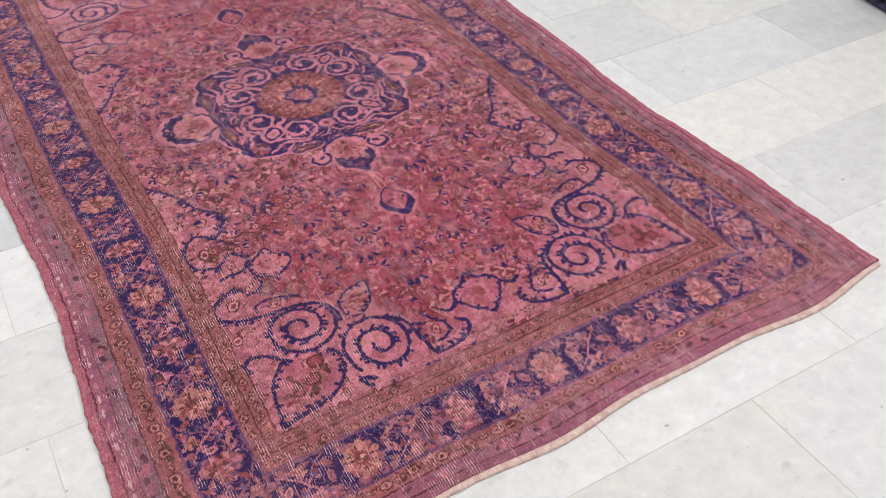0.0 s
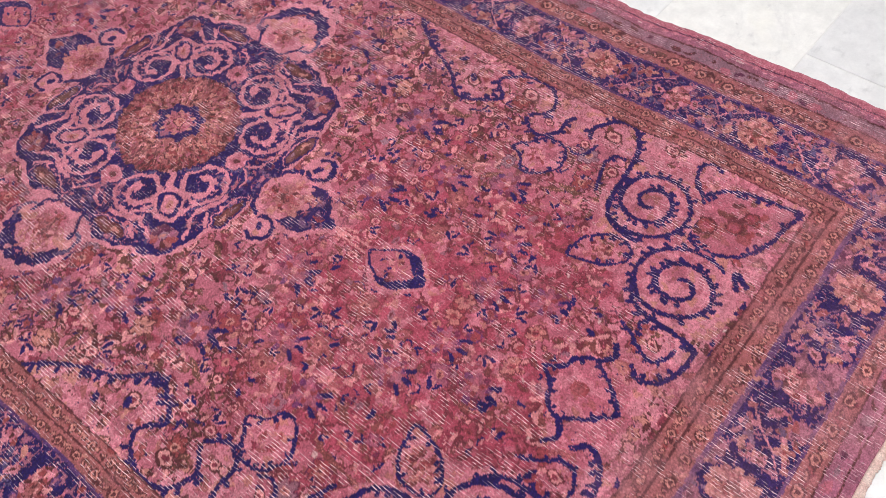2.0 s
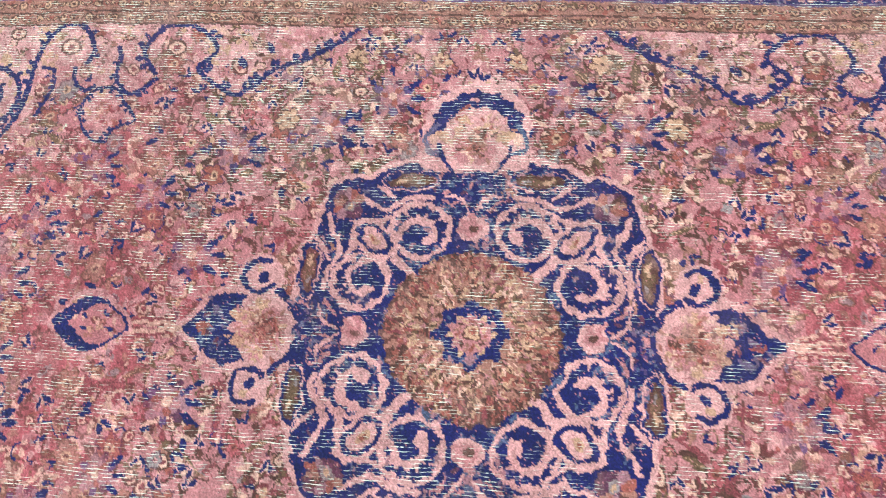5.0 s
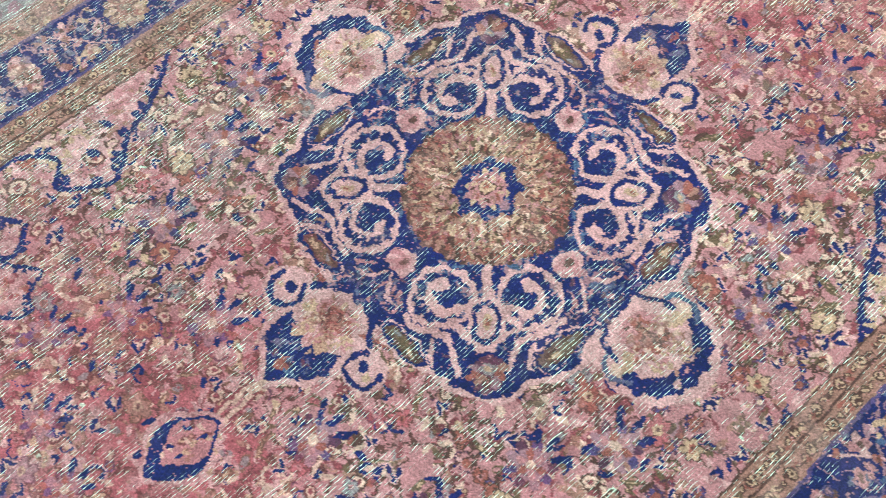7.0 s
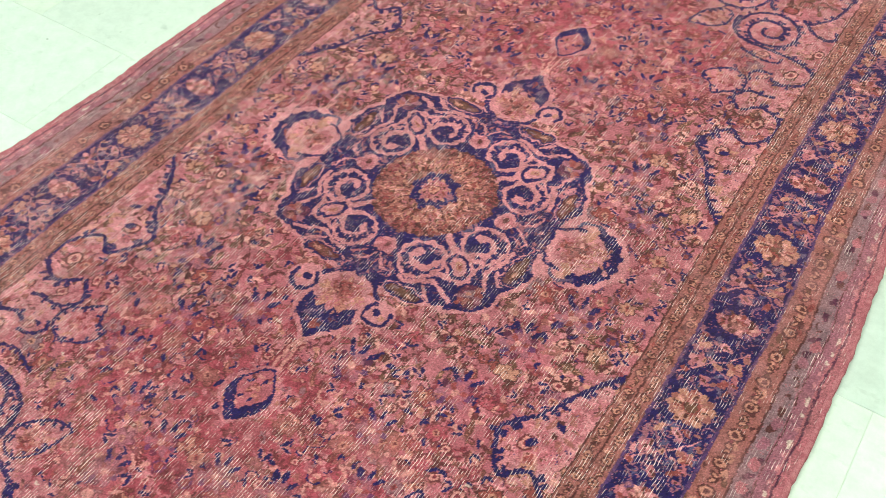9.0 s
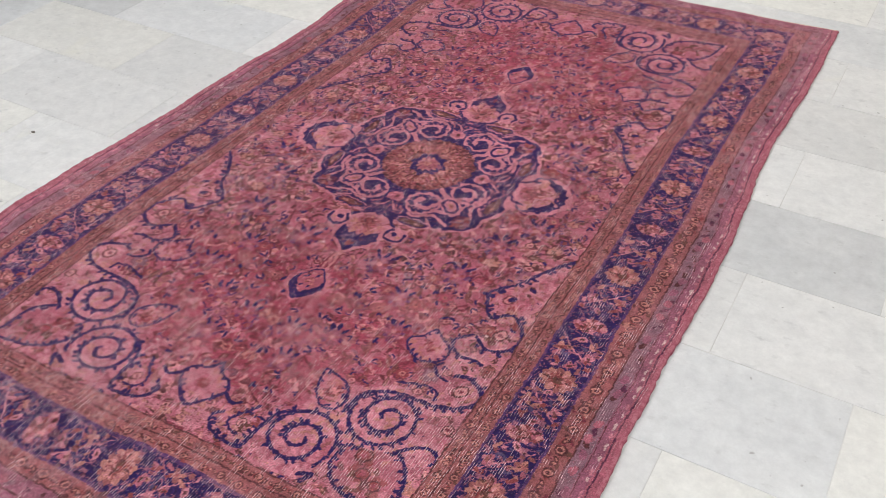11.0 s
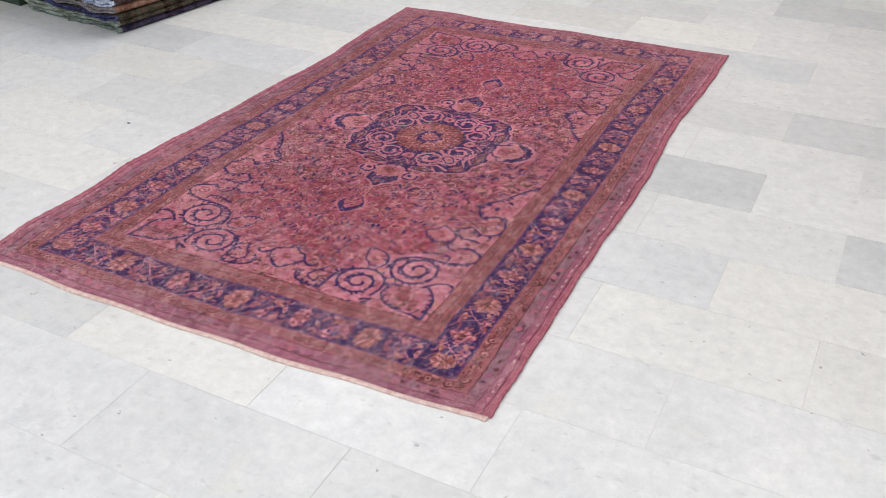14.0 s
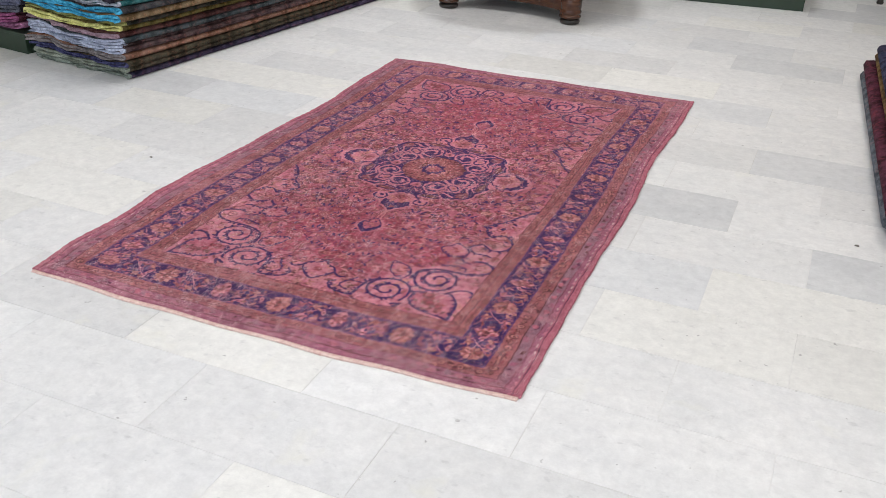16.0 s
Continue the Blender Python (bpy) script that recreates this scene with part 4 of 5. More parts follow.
def pink_flower(a, b, along, big):
    """Wide rosy flower with pointed ends and lilac side lobes."""
    def at(x, y):
        return (a + x * big, b + y * big) if along else (a + y * big, b + x * big)
    petals = [(0.050, 0.004), (0.036, 0.018), (0.020, 0.024), (0.004, 0.030), (-0.014, 0.024), (-0.032, 0.022), (-0.048, 0.006), (-0.040, -0.010), (-0.026, -0.022), (-0.004, -0.026), (0.018, -0.026), (0.038, -0.014)]
    paint_poly(closed_curve(np.array([at(x, y) for x, y in petals])), "rose")
    for k, (x, y) in enumerate(petals):
        u, v = at(x * 0.72, y * 0.72)
        paint_disc(u, v, 0.0085, 0.0045, ("salmon", "umber", "blush", "rust")[k % 4], rng.uniform(0, 3))
    u, v = at(0, 0)
    paint_disc(u, v, 0.017 if along else 0.011, 0.011 if along else 0.017, "brown")
    for k in range(16):
        u, v = at(rng.normal(0, 0.016), rng.normal(0, 0.009))
        paint_disc(u, v, 0.0055, 0.0026, ("umber", "rust", "salmon", "umber")[k % 4], rng.uniform(0, 3))
    for sx in (1, -1):
        u, v = at(0.030 * sx, -0.020 * sx)
        paint_disc(u, v, 0.009, 0.007, "lilac")
        paint_disc(u, v, 0.005, 0.004, "mauve")


SIDE_ROSETTES = (0.0, 0.203, 0.402, 0.586, 0.756, 0.920, 1.075)
END_ROSETTES = (0.0, 0.212, 0.425)
for sa in (1, -1):
    ys = sorted({s * y for y in SIDE_ROSETTES for s in (1, -1)})
    for y0, y1 in zip(ys, ys[1:]):
        leafy(sa * 0.655, (y0 + y1) / 2, True, 1 if int(y0 * 50) % 2 else -1)
    for k, y in enumerate(ys):
        (rosette if k % 2 else pink_flower)(sa * 0.655, y, True, 0.88)
    xs = sorted({s * x for x in END_ROSETTES for s in (1, -1)})
    for x0, x1 in zip(xs + [0.425], xs[1:] + [0.64]):
        for s in ((1, -1) if x1 == 0.64 else (1,)):
            leafy(s * (x0 + x1) / 2, sa * 1.194, False, 1 if int(x0 * 50) % 2 else -1)
    for k, x in enumerate(xs):
        (pink_flower if k % 2 else rosette)(x, sa * 1.194, False, 0.95)
for sa, sb in MIRRORS:
    leafy(sa * 0.655, sb * 1.15, True, sa)
    rosette(sa * 0.655, sb * 1.196, True, 0.8)
# pale stitches along the side cords
for sa in (1, -1):
    t = -HALF_L
    while t < HALF_L:
        ln = rng.uniform(0.006, 0.014)
        paint_disc(sa * (0.818 + rng.normal(0, 0.0008)), t, 0.0030, ln * 0.8, "cream" if rng.random() < (0.6 if sa > 0 else 0.15) else "blush")
        t += ln * 2 + rng.uniform(0.004, 0.016)

# the ends have lost much of their blue
fade = (np.abs(B) > 1.13) & (field_noise(0.05, 21) + 0.6 * field_noise(0.015, 22) > np.where(B > 0, 0.34, 0.72)) & (design == PALETTE["navy"])
design[fade] = PALETTE["plum"]
fade &= field_noise(0.008, 23) > 0.0
design[fade] = PALETTE["mauve"]

# the dark ground of the medallion is thin in places, the spandrels are uneven
thin = 0.55 * field_noise(0.016, 61) + 0.60 * field_noise(0.005, 62) + 0.25 * field_noise(0.05, 63)
heart = (np.hypot(A / 0.30, B / 0.28) < 1) & (design == PALETTE["navy"])
design[heart & (thin > 0.40)] = PALETTE["slate"]
design[heart & (thin > 0.62)] = PALETTE["mauve"]
ribbon = (np.abs(np.abs(A) - 0.655) < 0.055) & (np.abs(B) < 1.25) | (np.abs(np.abs(B) - 1.194) < 0.055) & (np.abs(A) < 0.71)
vine = np.abs(0.7 * field_noise(0.020, 67) + 0.4 * field_noise(0.010, 68))
design[ribbon & (design == PALETTE["navy"]) & (vine < 0.055)] = PALETTE["mauve"]
design[ribbon & (design == PALETTE["navy"]) & (thin > 0.62)] = PALETTE["slate"]
design[ribbon & (design == PALETTE["rose"]) & (thin < -0.40)] = PALETTE["umber"]
design[ribbon & (design == PALETTE["tan"]) & (thin < -0.55)] = PALETTE["olive"]
patchy = 0.55 * field_noise(0.022, 64) + 0.50 * field_noise(0.008, 65) + 0.30 * field_noise(0.09, 66)
plain = (np.abs(A) < 0.534) & (np.abs(B) < 1.067) & (np.hypot(A / 0.45, B / 0.48) > 1) & (design == PALETTE["blush"])
design[plain & (patchy > 0.18)] = PALETTE["rose"]
design[plain & (patchy > 0.62)] = PALETTE["brown"]
design[plain & (patchy < -0.45)] = PALETTE["tan"]

# the weaver's hand: ragged outlines, uneven dye, wear
jit_a = 0.004 * field_noise(0.11, 3) + 0.0016 * field_noise(0.012, 4) + 0.0013 * field_noise(0.005, 5)
jit_b = 0.004 * field_noise(0.11, 6) + 0.0016 * field_noise(0.012, 8) + 0.0013 * field_noise(0.005, 9)
inner = np.clip(2.0 - np.hypot(A, B * 0.8) / 0.26, 0, 1)
jit_a += inner * (0.0032 * field_noise(0.022, 31) + 0.0026 * field_noise(0.009, 32))
jit_b += inner * (0.0032 * field_noise(0.022, 33) + 0.0026 * field_noise(0.009, 34))
ii = np.clip(np.rint((A + jit_a + HALF_W) / KNOT).astype(int), 0, NA - 1)
jj = np.clip(np.rint((B + jit_b + HALF_L) / KNOT).astype(int), 0, NB - 1)
colour = np.array(dyes)[design[jj, ii]]
stray = rng.random(design.shape)
colour = np.where((stray < 0.018)[..., None], np.array(dyes)[PALETTE["rose"]], colour)
shade = 1 + 0.10 * field_noise(0.22, 11) + 0.08 * field_noise(0.04, 12) + 0.13 * field_noise(0.020, 18) + 0.13 * field_noise(0.009, 19) + rng.normal(0, 0.16, design.shape)
pool = np.clip(pools * 1.15 + 0.25 * field_noise(0.05, 43) - 0.15, 0, 0.42) * (np.abs(A) < 0.545) * (np.abs(B) < 1.085)
pool = pool * (design[jj, ii] != PALETTE["navy"])
colour = colour * (1 - pool[..., None]) + pool[..., None] * (0.35 * colour + 0.65 * np.array(lin(176, 60, 86, 0.64))[:3])
# the outer stripes and the ends are rubbed pale
rub = np.clip(0.13 * (A < -0.60) + 0.17 * (A > 0.715) + 0.14 * (B < -1.25) + 0.22 * (B > 1.02) + 0.12 * np.clip((-B - 0.40) / 0.3, 0, 1) * (np.abs(A) < 0.55) + 0.12 * np.clip((-A - 0.08) / 0.25, 0, 1) * np.clip((0.5 - B) / 0.5, 0, 1) + 0.13 * (B > 1.13) + 0.05 * (B < -1.13) + 0.22 * field_noise(0.09, 51) + 0.22 * field_noise(0.018, 52) - 0.10, 0, 0.45)
rub = rub * (design[jj, ii] != PALETTE["navy"]) + 0.2 * rub * (design[jj, ii] == PALETTE["navy"])
colour = colour * (1 - rub[..., None]) + rub[..., None] * np.array(lin(200, 134, 143, 0.66))
row = rng.normal(0, 0.05, NB)
row = np.convolve(row, np.ones(5) / 5, "same") + 0.5 * row
shade = np.clip(shade * (1 + row[:, None]), 0.5, 1.6)
colour = colour * shade[..., None]
wear = np.clip(0.40 + 0.30 * field_noise(0.16, 13) + 0.25 * field_noise(0.05, 14) + 0.18 * np.clip((A + 0.05) / 0.45, 0, 1) * (np.abs(A) < 0.62) + 0.14 * ((A < -0.60) | (np.abs(B) > 1.13)) + 0.26 * np.clip((-A - 0.08) / 0.25, 0, 1) * np.clip((0.5 - B) / 0.5, 0, 1) * (np.abs(A) < 0.62) + 0.16 * np.clip((-B - 0.40) / 0.3, 0, 1) * (np.abs(A) < 0.55), 0, 1)

# the cloth itself: a sheet that lies slightly waved on the floor
THICK = 0.0075
def swell(at, wide):
    return np.exp(-((gb - at) / wide) ** 2)


broad_e = -0.024 * swell(0.52, 0.38) - 0.006 * swell(1.3, 0.2)
broad_w = 0.033 * swell(-0.62, 0.42) + 0.018 * swell(-1.15, 0.2) - 0.022 * swell(0.55, 0.35)
edge_e = -0.011 * swell(-0.62, 0.25) - 0.004 * swell(-0.40, 0.08) + 0.0015 * np.sin(gb * 8.7 + 1.0) + 0.0015 * np.sin(gb * 31)
edge_w = 0.0035 * np.sin(gb * 9.5) + 0.008 * swell(-0.70, 0.08) - 0.006 * swell(-0.92, 0.07) + 0.0018 * np.sin(gb * 27 + 1)
bow = 1 - (ga / HALF_W) ** 2
SU, SV = np.clip(A / HALF_W, 0, 1), np.clip(-A / HALF_W, 0, 1)
PA = A + SU ** 2 * broad_e[:, None] - SV ** 2 * broad_w[:, None] + SU ** 6 * edge_e[:, None] - SV ** 6 * edge_w[:, None]
# the far end was woven tighter: its stripes are narrower than those of the near end
PB = np.where(B > 0, 1.022 * np.interp(B, (0, 0.9, 1.068, 1.139, 1.248, 1.356), (0, 0.9, 1.080, 1.157, 1.261, 1.348)), B)
end_n = 0.009 * np.exp(-((ga - 0.07) / 0.14) ** 2) + 0.020 * np.exp(-((ga + 0.58) / 0.16) ** 2) - 0.002
end_s = 0.018 - 0.024 * bow
PB = PB + np.where(B > 0, end_n[None, :], end_s[None, :]) * np.clip(np.abs(B) / HALF_L, 0, 1) ** 10 + 0.003 * np.sin(A * 17) * np.clip(np.abs(B) / HALF_L, 0, 1) ** 12
RX = -0.007 + 0.9991 * PA - 0.0204 * PB
RY = 0.008 + 0.042 * PA + PB
RZ = THICK + 0.0018 * field_noise(0.28, 15) + 0.0009 * field_noise(0.05, 16) + 0.0005 * rng.normal(0, 1, design.shape)
border = np.maximum(np.abs(A) / HALF_W, np.abs(B) / HALF_L)
lift = np.clip((border - 0.93) / 0.07, 0, 1)
RZ = np.maximum(RZ + 0.003 * lift * np.clip(field_noise(0.35, 17), 0, 1), 0.004)


def sheet_mesh(name, X, Y, Z, col=None, wr=None):
    """A grid surface with its rim turned down to the floor."""
    nb, na = X.shape
    top = np.stack([X, Y, Z], -1).reshape(-1, 3)
    idx = np.arange(nb * na).reshape(nb, na)
    rim = np.concatenate([idx[0, :-1], idx[:-1, -1], idx[-1, :0:-1], idx[:0:-1, 0]])
    low = top[rim].copy()
    low[:, 2] = 0.0006
    verts = np.vstack([top, low])
    quads = np.stack([idx[:-1, :-1], idx[:-1, 1:], idx[1:, 1:], idx[1:, :-1]], -1).reshape(-1, 4)
    lo = nb * na + np.arange(len(rim))
    skirt = np.stack([lo, np.roll(lo, -1), np.roll(rim, -1), rim], -1)
    faces = np.vstack([quads, skirt]).astype(np.int32)
    me = bpy.data.meshes.new(name)
    me.vertices.add(len(verts))
    me.vertices.foreach_set("co", verts.astype(np.float32).ravel())
    me.loops.add(faces.size)
    me.loops.foreach_set("vertex_index", faces.ravel())
    me.polygons.add(len(faces))
    me.polygons.foreach_set("loop_start", np.arange(0, faces.size, 4, dtype=np.int32))
    me.update(calc_edges=True)
    me.polygons.foreach_set("use_smooth", np.ones(len(faces), bool))
    if col is not None:
        at = me.attributes.new("dye", "FLOAT_COLOR", "POINT")
        rgba = np.ones((len(verts), 4), np.float32)
        rgba[:nb * na, :3] = col.reshape(-1, 3)
        rgba[nb * na:, :3] = col.reshape(-1, 3)[rim]
        at.data.foreach_set("color", rgba.ravel())
        at = me.attributes.new("wear", "FLOAT", "POINT")
        at.data.foreach_set("value", np.concatenate([wr.ravel(), wr.ravel()[rim]]).astype(np.float32))
    return me


area_rug = tagged(new("area_rug"), "worn rose-pink oriental rug with navy medallion lying flat on marble", "rug")
pile = new("woven_field", sheet_mesh("woven_field", RX, RY, RZ, colour, wear))
pile.data.materials.append(PILE)
pile.parent = area_rug

CREAM_WEB = wool_material("cream_cotton_webbing", lin(240, 216, 204, 0.85), lin(216, 178, 168, 0.85), 60)
CORD = wool_material("rose_wool_cord", lin(196, 122, 134, 0.85), lin(166, 88, 104, 0.85), 90)


def end_web(s):
    """The narrow flat-woven end, its outer rim a little frayed."""
    row_i = NB - 1 if s > 0 else 0
    n = NA
    x, y = RX[row_i], RY[row_i]
    fray = 0.014 + 0.002 * np.sin(ga * 9 + s) + 0.0007 * rng.normal(0, 1, n)
    rows = [0.0, 0.35, 0.75, 1.0]
    X = np.stack([x for f in rows])
    Y = np.stack([y + s * f * fray for f in rows])
    Z = np.stack([np.full(n, z) for z in (0.0056, 0.0060, 0.0050, 0.0026)])
    if s < 0:
        X, Y, Z = X[::-1], Y[::-1], Z[::-1]
    ob = new("end_webbing", sheet_mesh("end_webbing", X, Y, Z))
    ob.data.materials.append(CREAM_WEB)
    ob.parent = area_rug
    ob["label"] = "cream flat-woven cotton end"


def side_cord(s):
    """The overcast cord along a long side, a rope with slight bumps."""
    col_i = NA - 1 if s > 0 else 0
    x, y = RX[::6, col_i], RY[::6, col_i]
    n = len(x)
    bm = bmesh.new()
    rings = []
    for k in range(n):
        r = 0.0052 * (1 + 0.16 * math.sin(k * 1.9) + 0.1 * rng.normal())
        rings.append([bm.verts.new((x[k] + s * 0.002 + r * 1.15 * math.cos(t), y[k], 0.0052 + r * 0.9 * math.sin(t))) for t in np.linspace(0, 2 * math.pi, 8, endpoint=False)])
    for p, q in zip(rings, rings[1:]):
        for i in range(8):
            bm.faces.new((p[i], p[(i + 1) % 8], q[(i + 1) % 8], q[i])).smooth = True
    bm.faces.new(rings[0])
    bm.faces.new(rings[-1])
    bmesh.ops.recalc_face_normals(bm, faces=bm.faces)
    part("side_cord", bm, CORD, area_rug, "dark rose overcast cord")


for s in (1, -1):
    end_web(s)
    side_cord(s)

# ---- stacks of folded rugs ----
def folded_sheet(depth, layers, thick, seed, swell=1.0):
    """The cross-section of a rug folded into layers: it winds to and fro with round, slightly hollow bends on the long side."""
    r = random.Random(seed)
    gap = thick * 1.04
    centre = []
    for k in range(layers):
        z = gap * (k + 0.5)
        x_in, x_out = -depth + r.uniform(0, 0.05), -gap * 0.9
        xs = np.linspace(x_in, x_out, 17) if k % 2 == 0 else np.linspace(x_out, x_in, 17)
        centre += [(x, z + 0.06 * thick * math.sin(x * 31 + k)) for x in xs]
        if k < layers - 1:
            side = 1 if k % 2 == 0 else -1
            xb = x_out if side > 0 else x_in
            for m in (1, 2, 3, 4, 5):
                t = -math.pi / 2 + math.pi * m / 6
                centre.append((xb + side * gap * 1.05 * math.cos(t), gap * (k + 1) + gap * 0.52 * math.sin(t)))
    c = np.array(centre)
    d = np.gradient(c, axis=0)
    d /= np.linalg.norm(d, axis=1)[:, None] + 1e-9
    nrm = np.stack([-d[:, 1], d[:, 0]], 1)
    return np.vstack([c + nrm * thick * 0.5 * swell, (c - nrm * thick * 0.5 * swell)[::-1]])


def folded_rug(origin, turn, z0, depth, length, layers, thick, body_mat, edge_mat, seed, label, group):
    """One folded rug: the cloth, and the frayed light edge of the weave at its near end."""
    r = np.random.default_rng(seed)
    thing = tagged(new("folded_rug"), label, "rug", group)
    thing.matrix_world = pose(origin[0], origin[1], z0, 0, 0, turn)
    ph = r.uniform(0, 6.28)
    for name, y0, y1, mat, n, swell in (("cloth", 0.004, length, body_mat, 14, 0.96), ("frayed_edge", -0.010, 0.026, edge_mat, 5, 0.74)):
        loop = folded_sheet(depth, layers, thick, seed, swell)
        fray = r.normal(0, 1, (n, len(loop)))
        bm = bmesh.new()
        rings = []
        for k in range(n):
            y = y0 + (y1 - y0) * k / (n - 1)
            ring = []
            for m, (x, z) in enumerate(loop):
                near = math.exp(-max(y, 0) * 3.0)
                sag = (0.011 * math.sin(x * 8.5 + 1.2) + 0.005 * math.sin(x * 19 + z0 * 9) + 0.003 * math.sin(x * 37 + ph)) * near * min(1.0, (z0 + z) * 12)
                zz = max(0.001 - z0 * 0, z + sag + 0.0015 * math.sin(y * 9 + x * 5 + ph))
                out = (0.012 * math.sin(x * 6 + ph) + 0.006 * math.sin(x * 19 + 2 * ph)) * math.exp(-max(y, 0) * 6)
                if name == "frayed_edge":
                    out += fray[k, m] * (0.0075 if k in (0, n - 1) else 0.0012)
                    zz = max(0.001, zz + 0.0012 * fray[(k + 1) % n, m])
                ring.append(bm.verts.new((x, y + out, zz)))
            rings.append(ring)
        for p, q in zip(rings, rings[1:]):
            for a in range(len(p)):
                b = (a + 1) % len(p)
                bm.faces.new((p[a], p[b], q[b], q[a])).smooth = True
        half = len(loop) // 2
        for ring in (rings[0], rings[-1]):
            for a in range(half - 1):
                bm.faces.new((ring[a], ring[a + 1], ring[len(loop) - 2 - a], ring[len(loop) - 1 - a]))
        bmesh.ops.recalc_face_normals(bm, faces=bm.faces)
        part(name, bm, mat, thing, "" if name == "cloth" else "pale frayed cut edge")
    return layers * thick * 1.04


def folded_wool(body):
    """Worn patterned wool of a folded rug: blotches of a darker and a redder dye in the ground colour."""
    n = Nodes("folded_wool", 0.9)
    v = n.coords()
    mean = sum(body) / 3
    body = tuple(int(0.72 * q + 0.28 * mean) for q in body)
    dark, warm = lin(*(max(0, k - 46) for k in body), 0.8), lin(min(255, body[0] + 26), body[1] + 4, body[2], 0.8)
    col = n.mix(n.ramp(n.noise(v, 16, 4, 0.7), (0.42, 0.0), (0.60, 1.0)), lin(*body, 0.85), dark)
    col = n.mix(n.ramp(n.noise(n.coords((1, 1, 1), (0, 0, 0.6)), 34, 3, 0.6), (0.54, 0.0), (0.62, 0.7)), col, warm)
    f = n.ramp(n.noise(v, 160, 2), (0.3, 0.72), (0.7, 1.25))
    n.bsdf.inputs["Specular IOR Level"].default_value = 0.2
    n.bump(n.noise(v, 220, 2), 0.6, 0.003)
    return n.colour(n.mix(1.0, col, f, "MULTIPLY"))


def stack(origin, turn, depth, length, rows, group, z=0.0, seed=50, step=(0.0, 0.0)):
    for k, (layers, thick, body, edge, words) in enumerate(rows):
        r = random.Random(seed + k)
        o = Vector((origin[0], origin[1])) + Vector((r.uniform(-0.026, 0.016) if k else 0.0, r.uniform(-0.024, 0.024) if k else 0.0)) + k * Vector(step)
        em_ = wool_material("frayed_wool", lin(*(min(255, q + 14) for q in edge), 0.95), lin(*(max(0, q - 30) for q in edge), 0.88), 30)
        z += folded_rug(o, turn + (r.uniform(-0.8, 0.8) if k else 0.0), z, depth + r.uniform(-0.03, 0.03), length + r.uniform(-0.1, 0.1), layers, thick, folded_wool(body), em_, seed + k, words, group) + 0.001


STACK_A = (
    (2, 0.013, (70, 62, 92), (128, 138, 128), "folded dark violet rug at the foot of a pile"),
    (2, 0.015, (98, 90, 74), (152, 160, 146), "folded drab olive rug in a pile of rugs"),
    (2, 0.013, (86, 78, 58), (66, 68, 104), "folded brown rug with navy edges in a pile"),
    (2, 0.017, (172, 122, 98), (132, 126, 126), "folded patterned peach rug in a pile of rugs"),
    (3, 0.015, (100, 76, 78), (186, 194, 214), "folded maroon rug with pale lavender edges in a pile"),
    (2, 0.014, (84, 96, 102), (176, 184, 206), "folded slate-blue rug with lavender edges in a pile"),
    (2, 0.013, (106, 66, 64), (160, 134, 146), "folded dark red rug with dusty pink edges in a pile"),
    (2, 0.016, (128, 114, 54), (218, 216, 138), "folded mustard rug with pale yellow edges in a pile"),
    (2, 0.012, (58, 58, 50), (150, 150, 90), "folded black-green rug in a pile of rugs"),
    (2, 0.018, (156, 128, 88), (70, 164, 200), "folded ochre rug with turquoise edges in a pile"),
    (2, 0.015, (78, 80, 84), (70, 164, 200), "folded dark grey rug with turquoise edges in a pile"),
    (2, 0.015, (62, 140, 144), (184, 190, 202), "folded teal rug with grey edges in a pile"),
    (2, 0.014, (70, 68, 66), (48, 44, 56), "folded black-brown rug in a pile of rugs"),
    (2, 0.015, (90, 84, 86), (200, 156, 192), "folded grey rug with lilac-pink edges in a pile"),
    (2, 0.015, (70, 64, 60), (150, 150, 160), "folded dark rug on top of a pile"),
)
stack((-1.942, 0.342), -7.2, 0.78, 2.5, STACK_A, "folded rugs in the tall pile", seed=60)

GREEN = paint_material("green_painted_wood", lin(44, 66, 48, 0.7), 0.45)


def platform(x, y, turn, width, depth, height, words):
    """A low painted plinth: two long rails, two ends and a boarded top."""
    thing = tagged(new("rug_platform"), words, "platform", "low platforms")
    thing.matrix_world = pose(x, y, 0, 0, 0, turn)
    part("rail", boxed(-width, 0, 0.0, 0.025, 0, height - 0.02, bevel=0.003), GREEN, thing)
    part("rail", boxed(-width, 0, depth - 0.025, depth, 0, height - 0.02, bevel=0.003), GREEN, thing)
    part("end_panel", boxed(-0.025, 0, 0.026, depth - 0.026, 0, height - 0.02, bevel=0.003), GREEN, thing)
    part("end_panel", boxed(-width, -width + 0.025, 0.026, depth - 0.026, 0, height - 0.02, bevel=0.003), GREEN, thing)
    n = 5
    for k in range(n):
        part("top_board", boxed(-width - 0.008, 0.008, -0.008 + (depth + 0.016) * k / n + 0.002, -0.008 + (depth + 0.016) * (k + 1) / n - 0.002, height - 0.02, height, bevel=0.003), GREEN, thing)


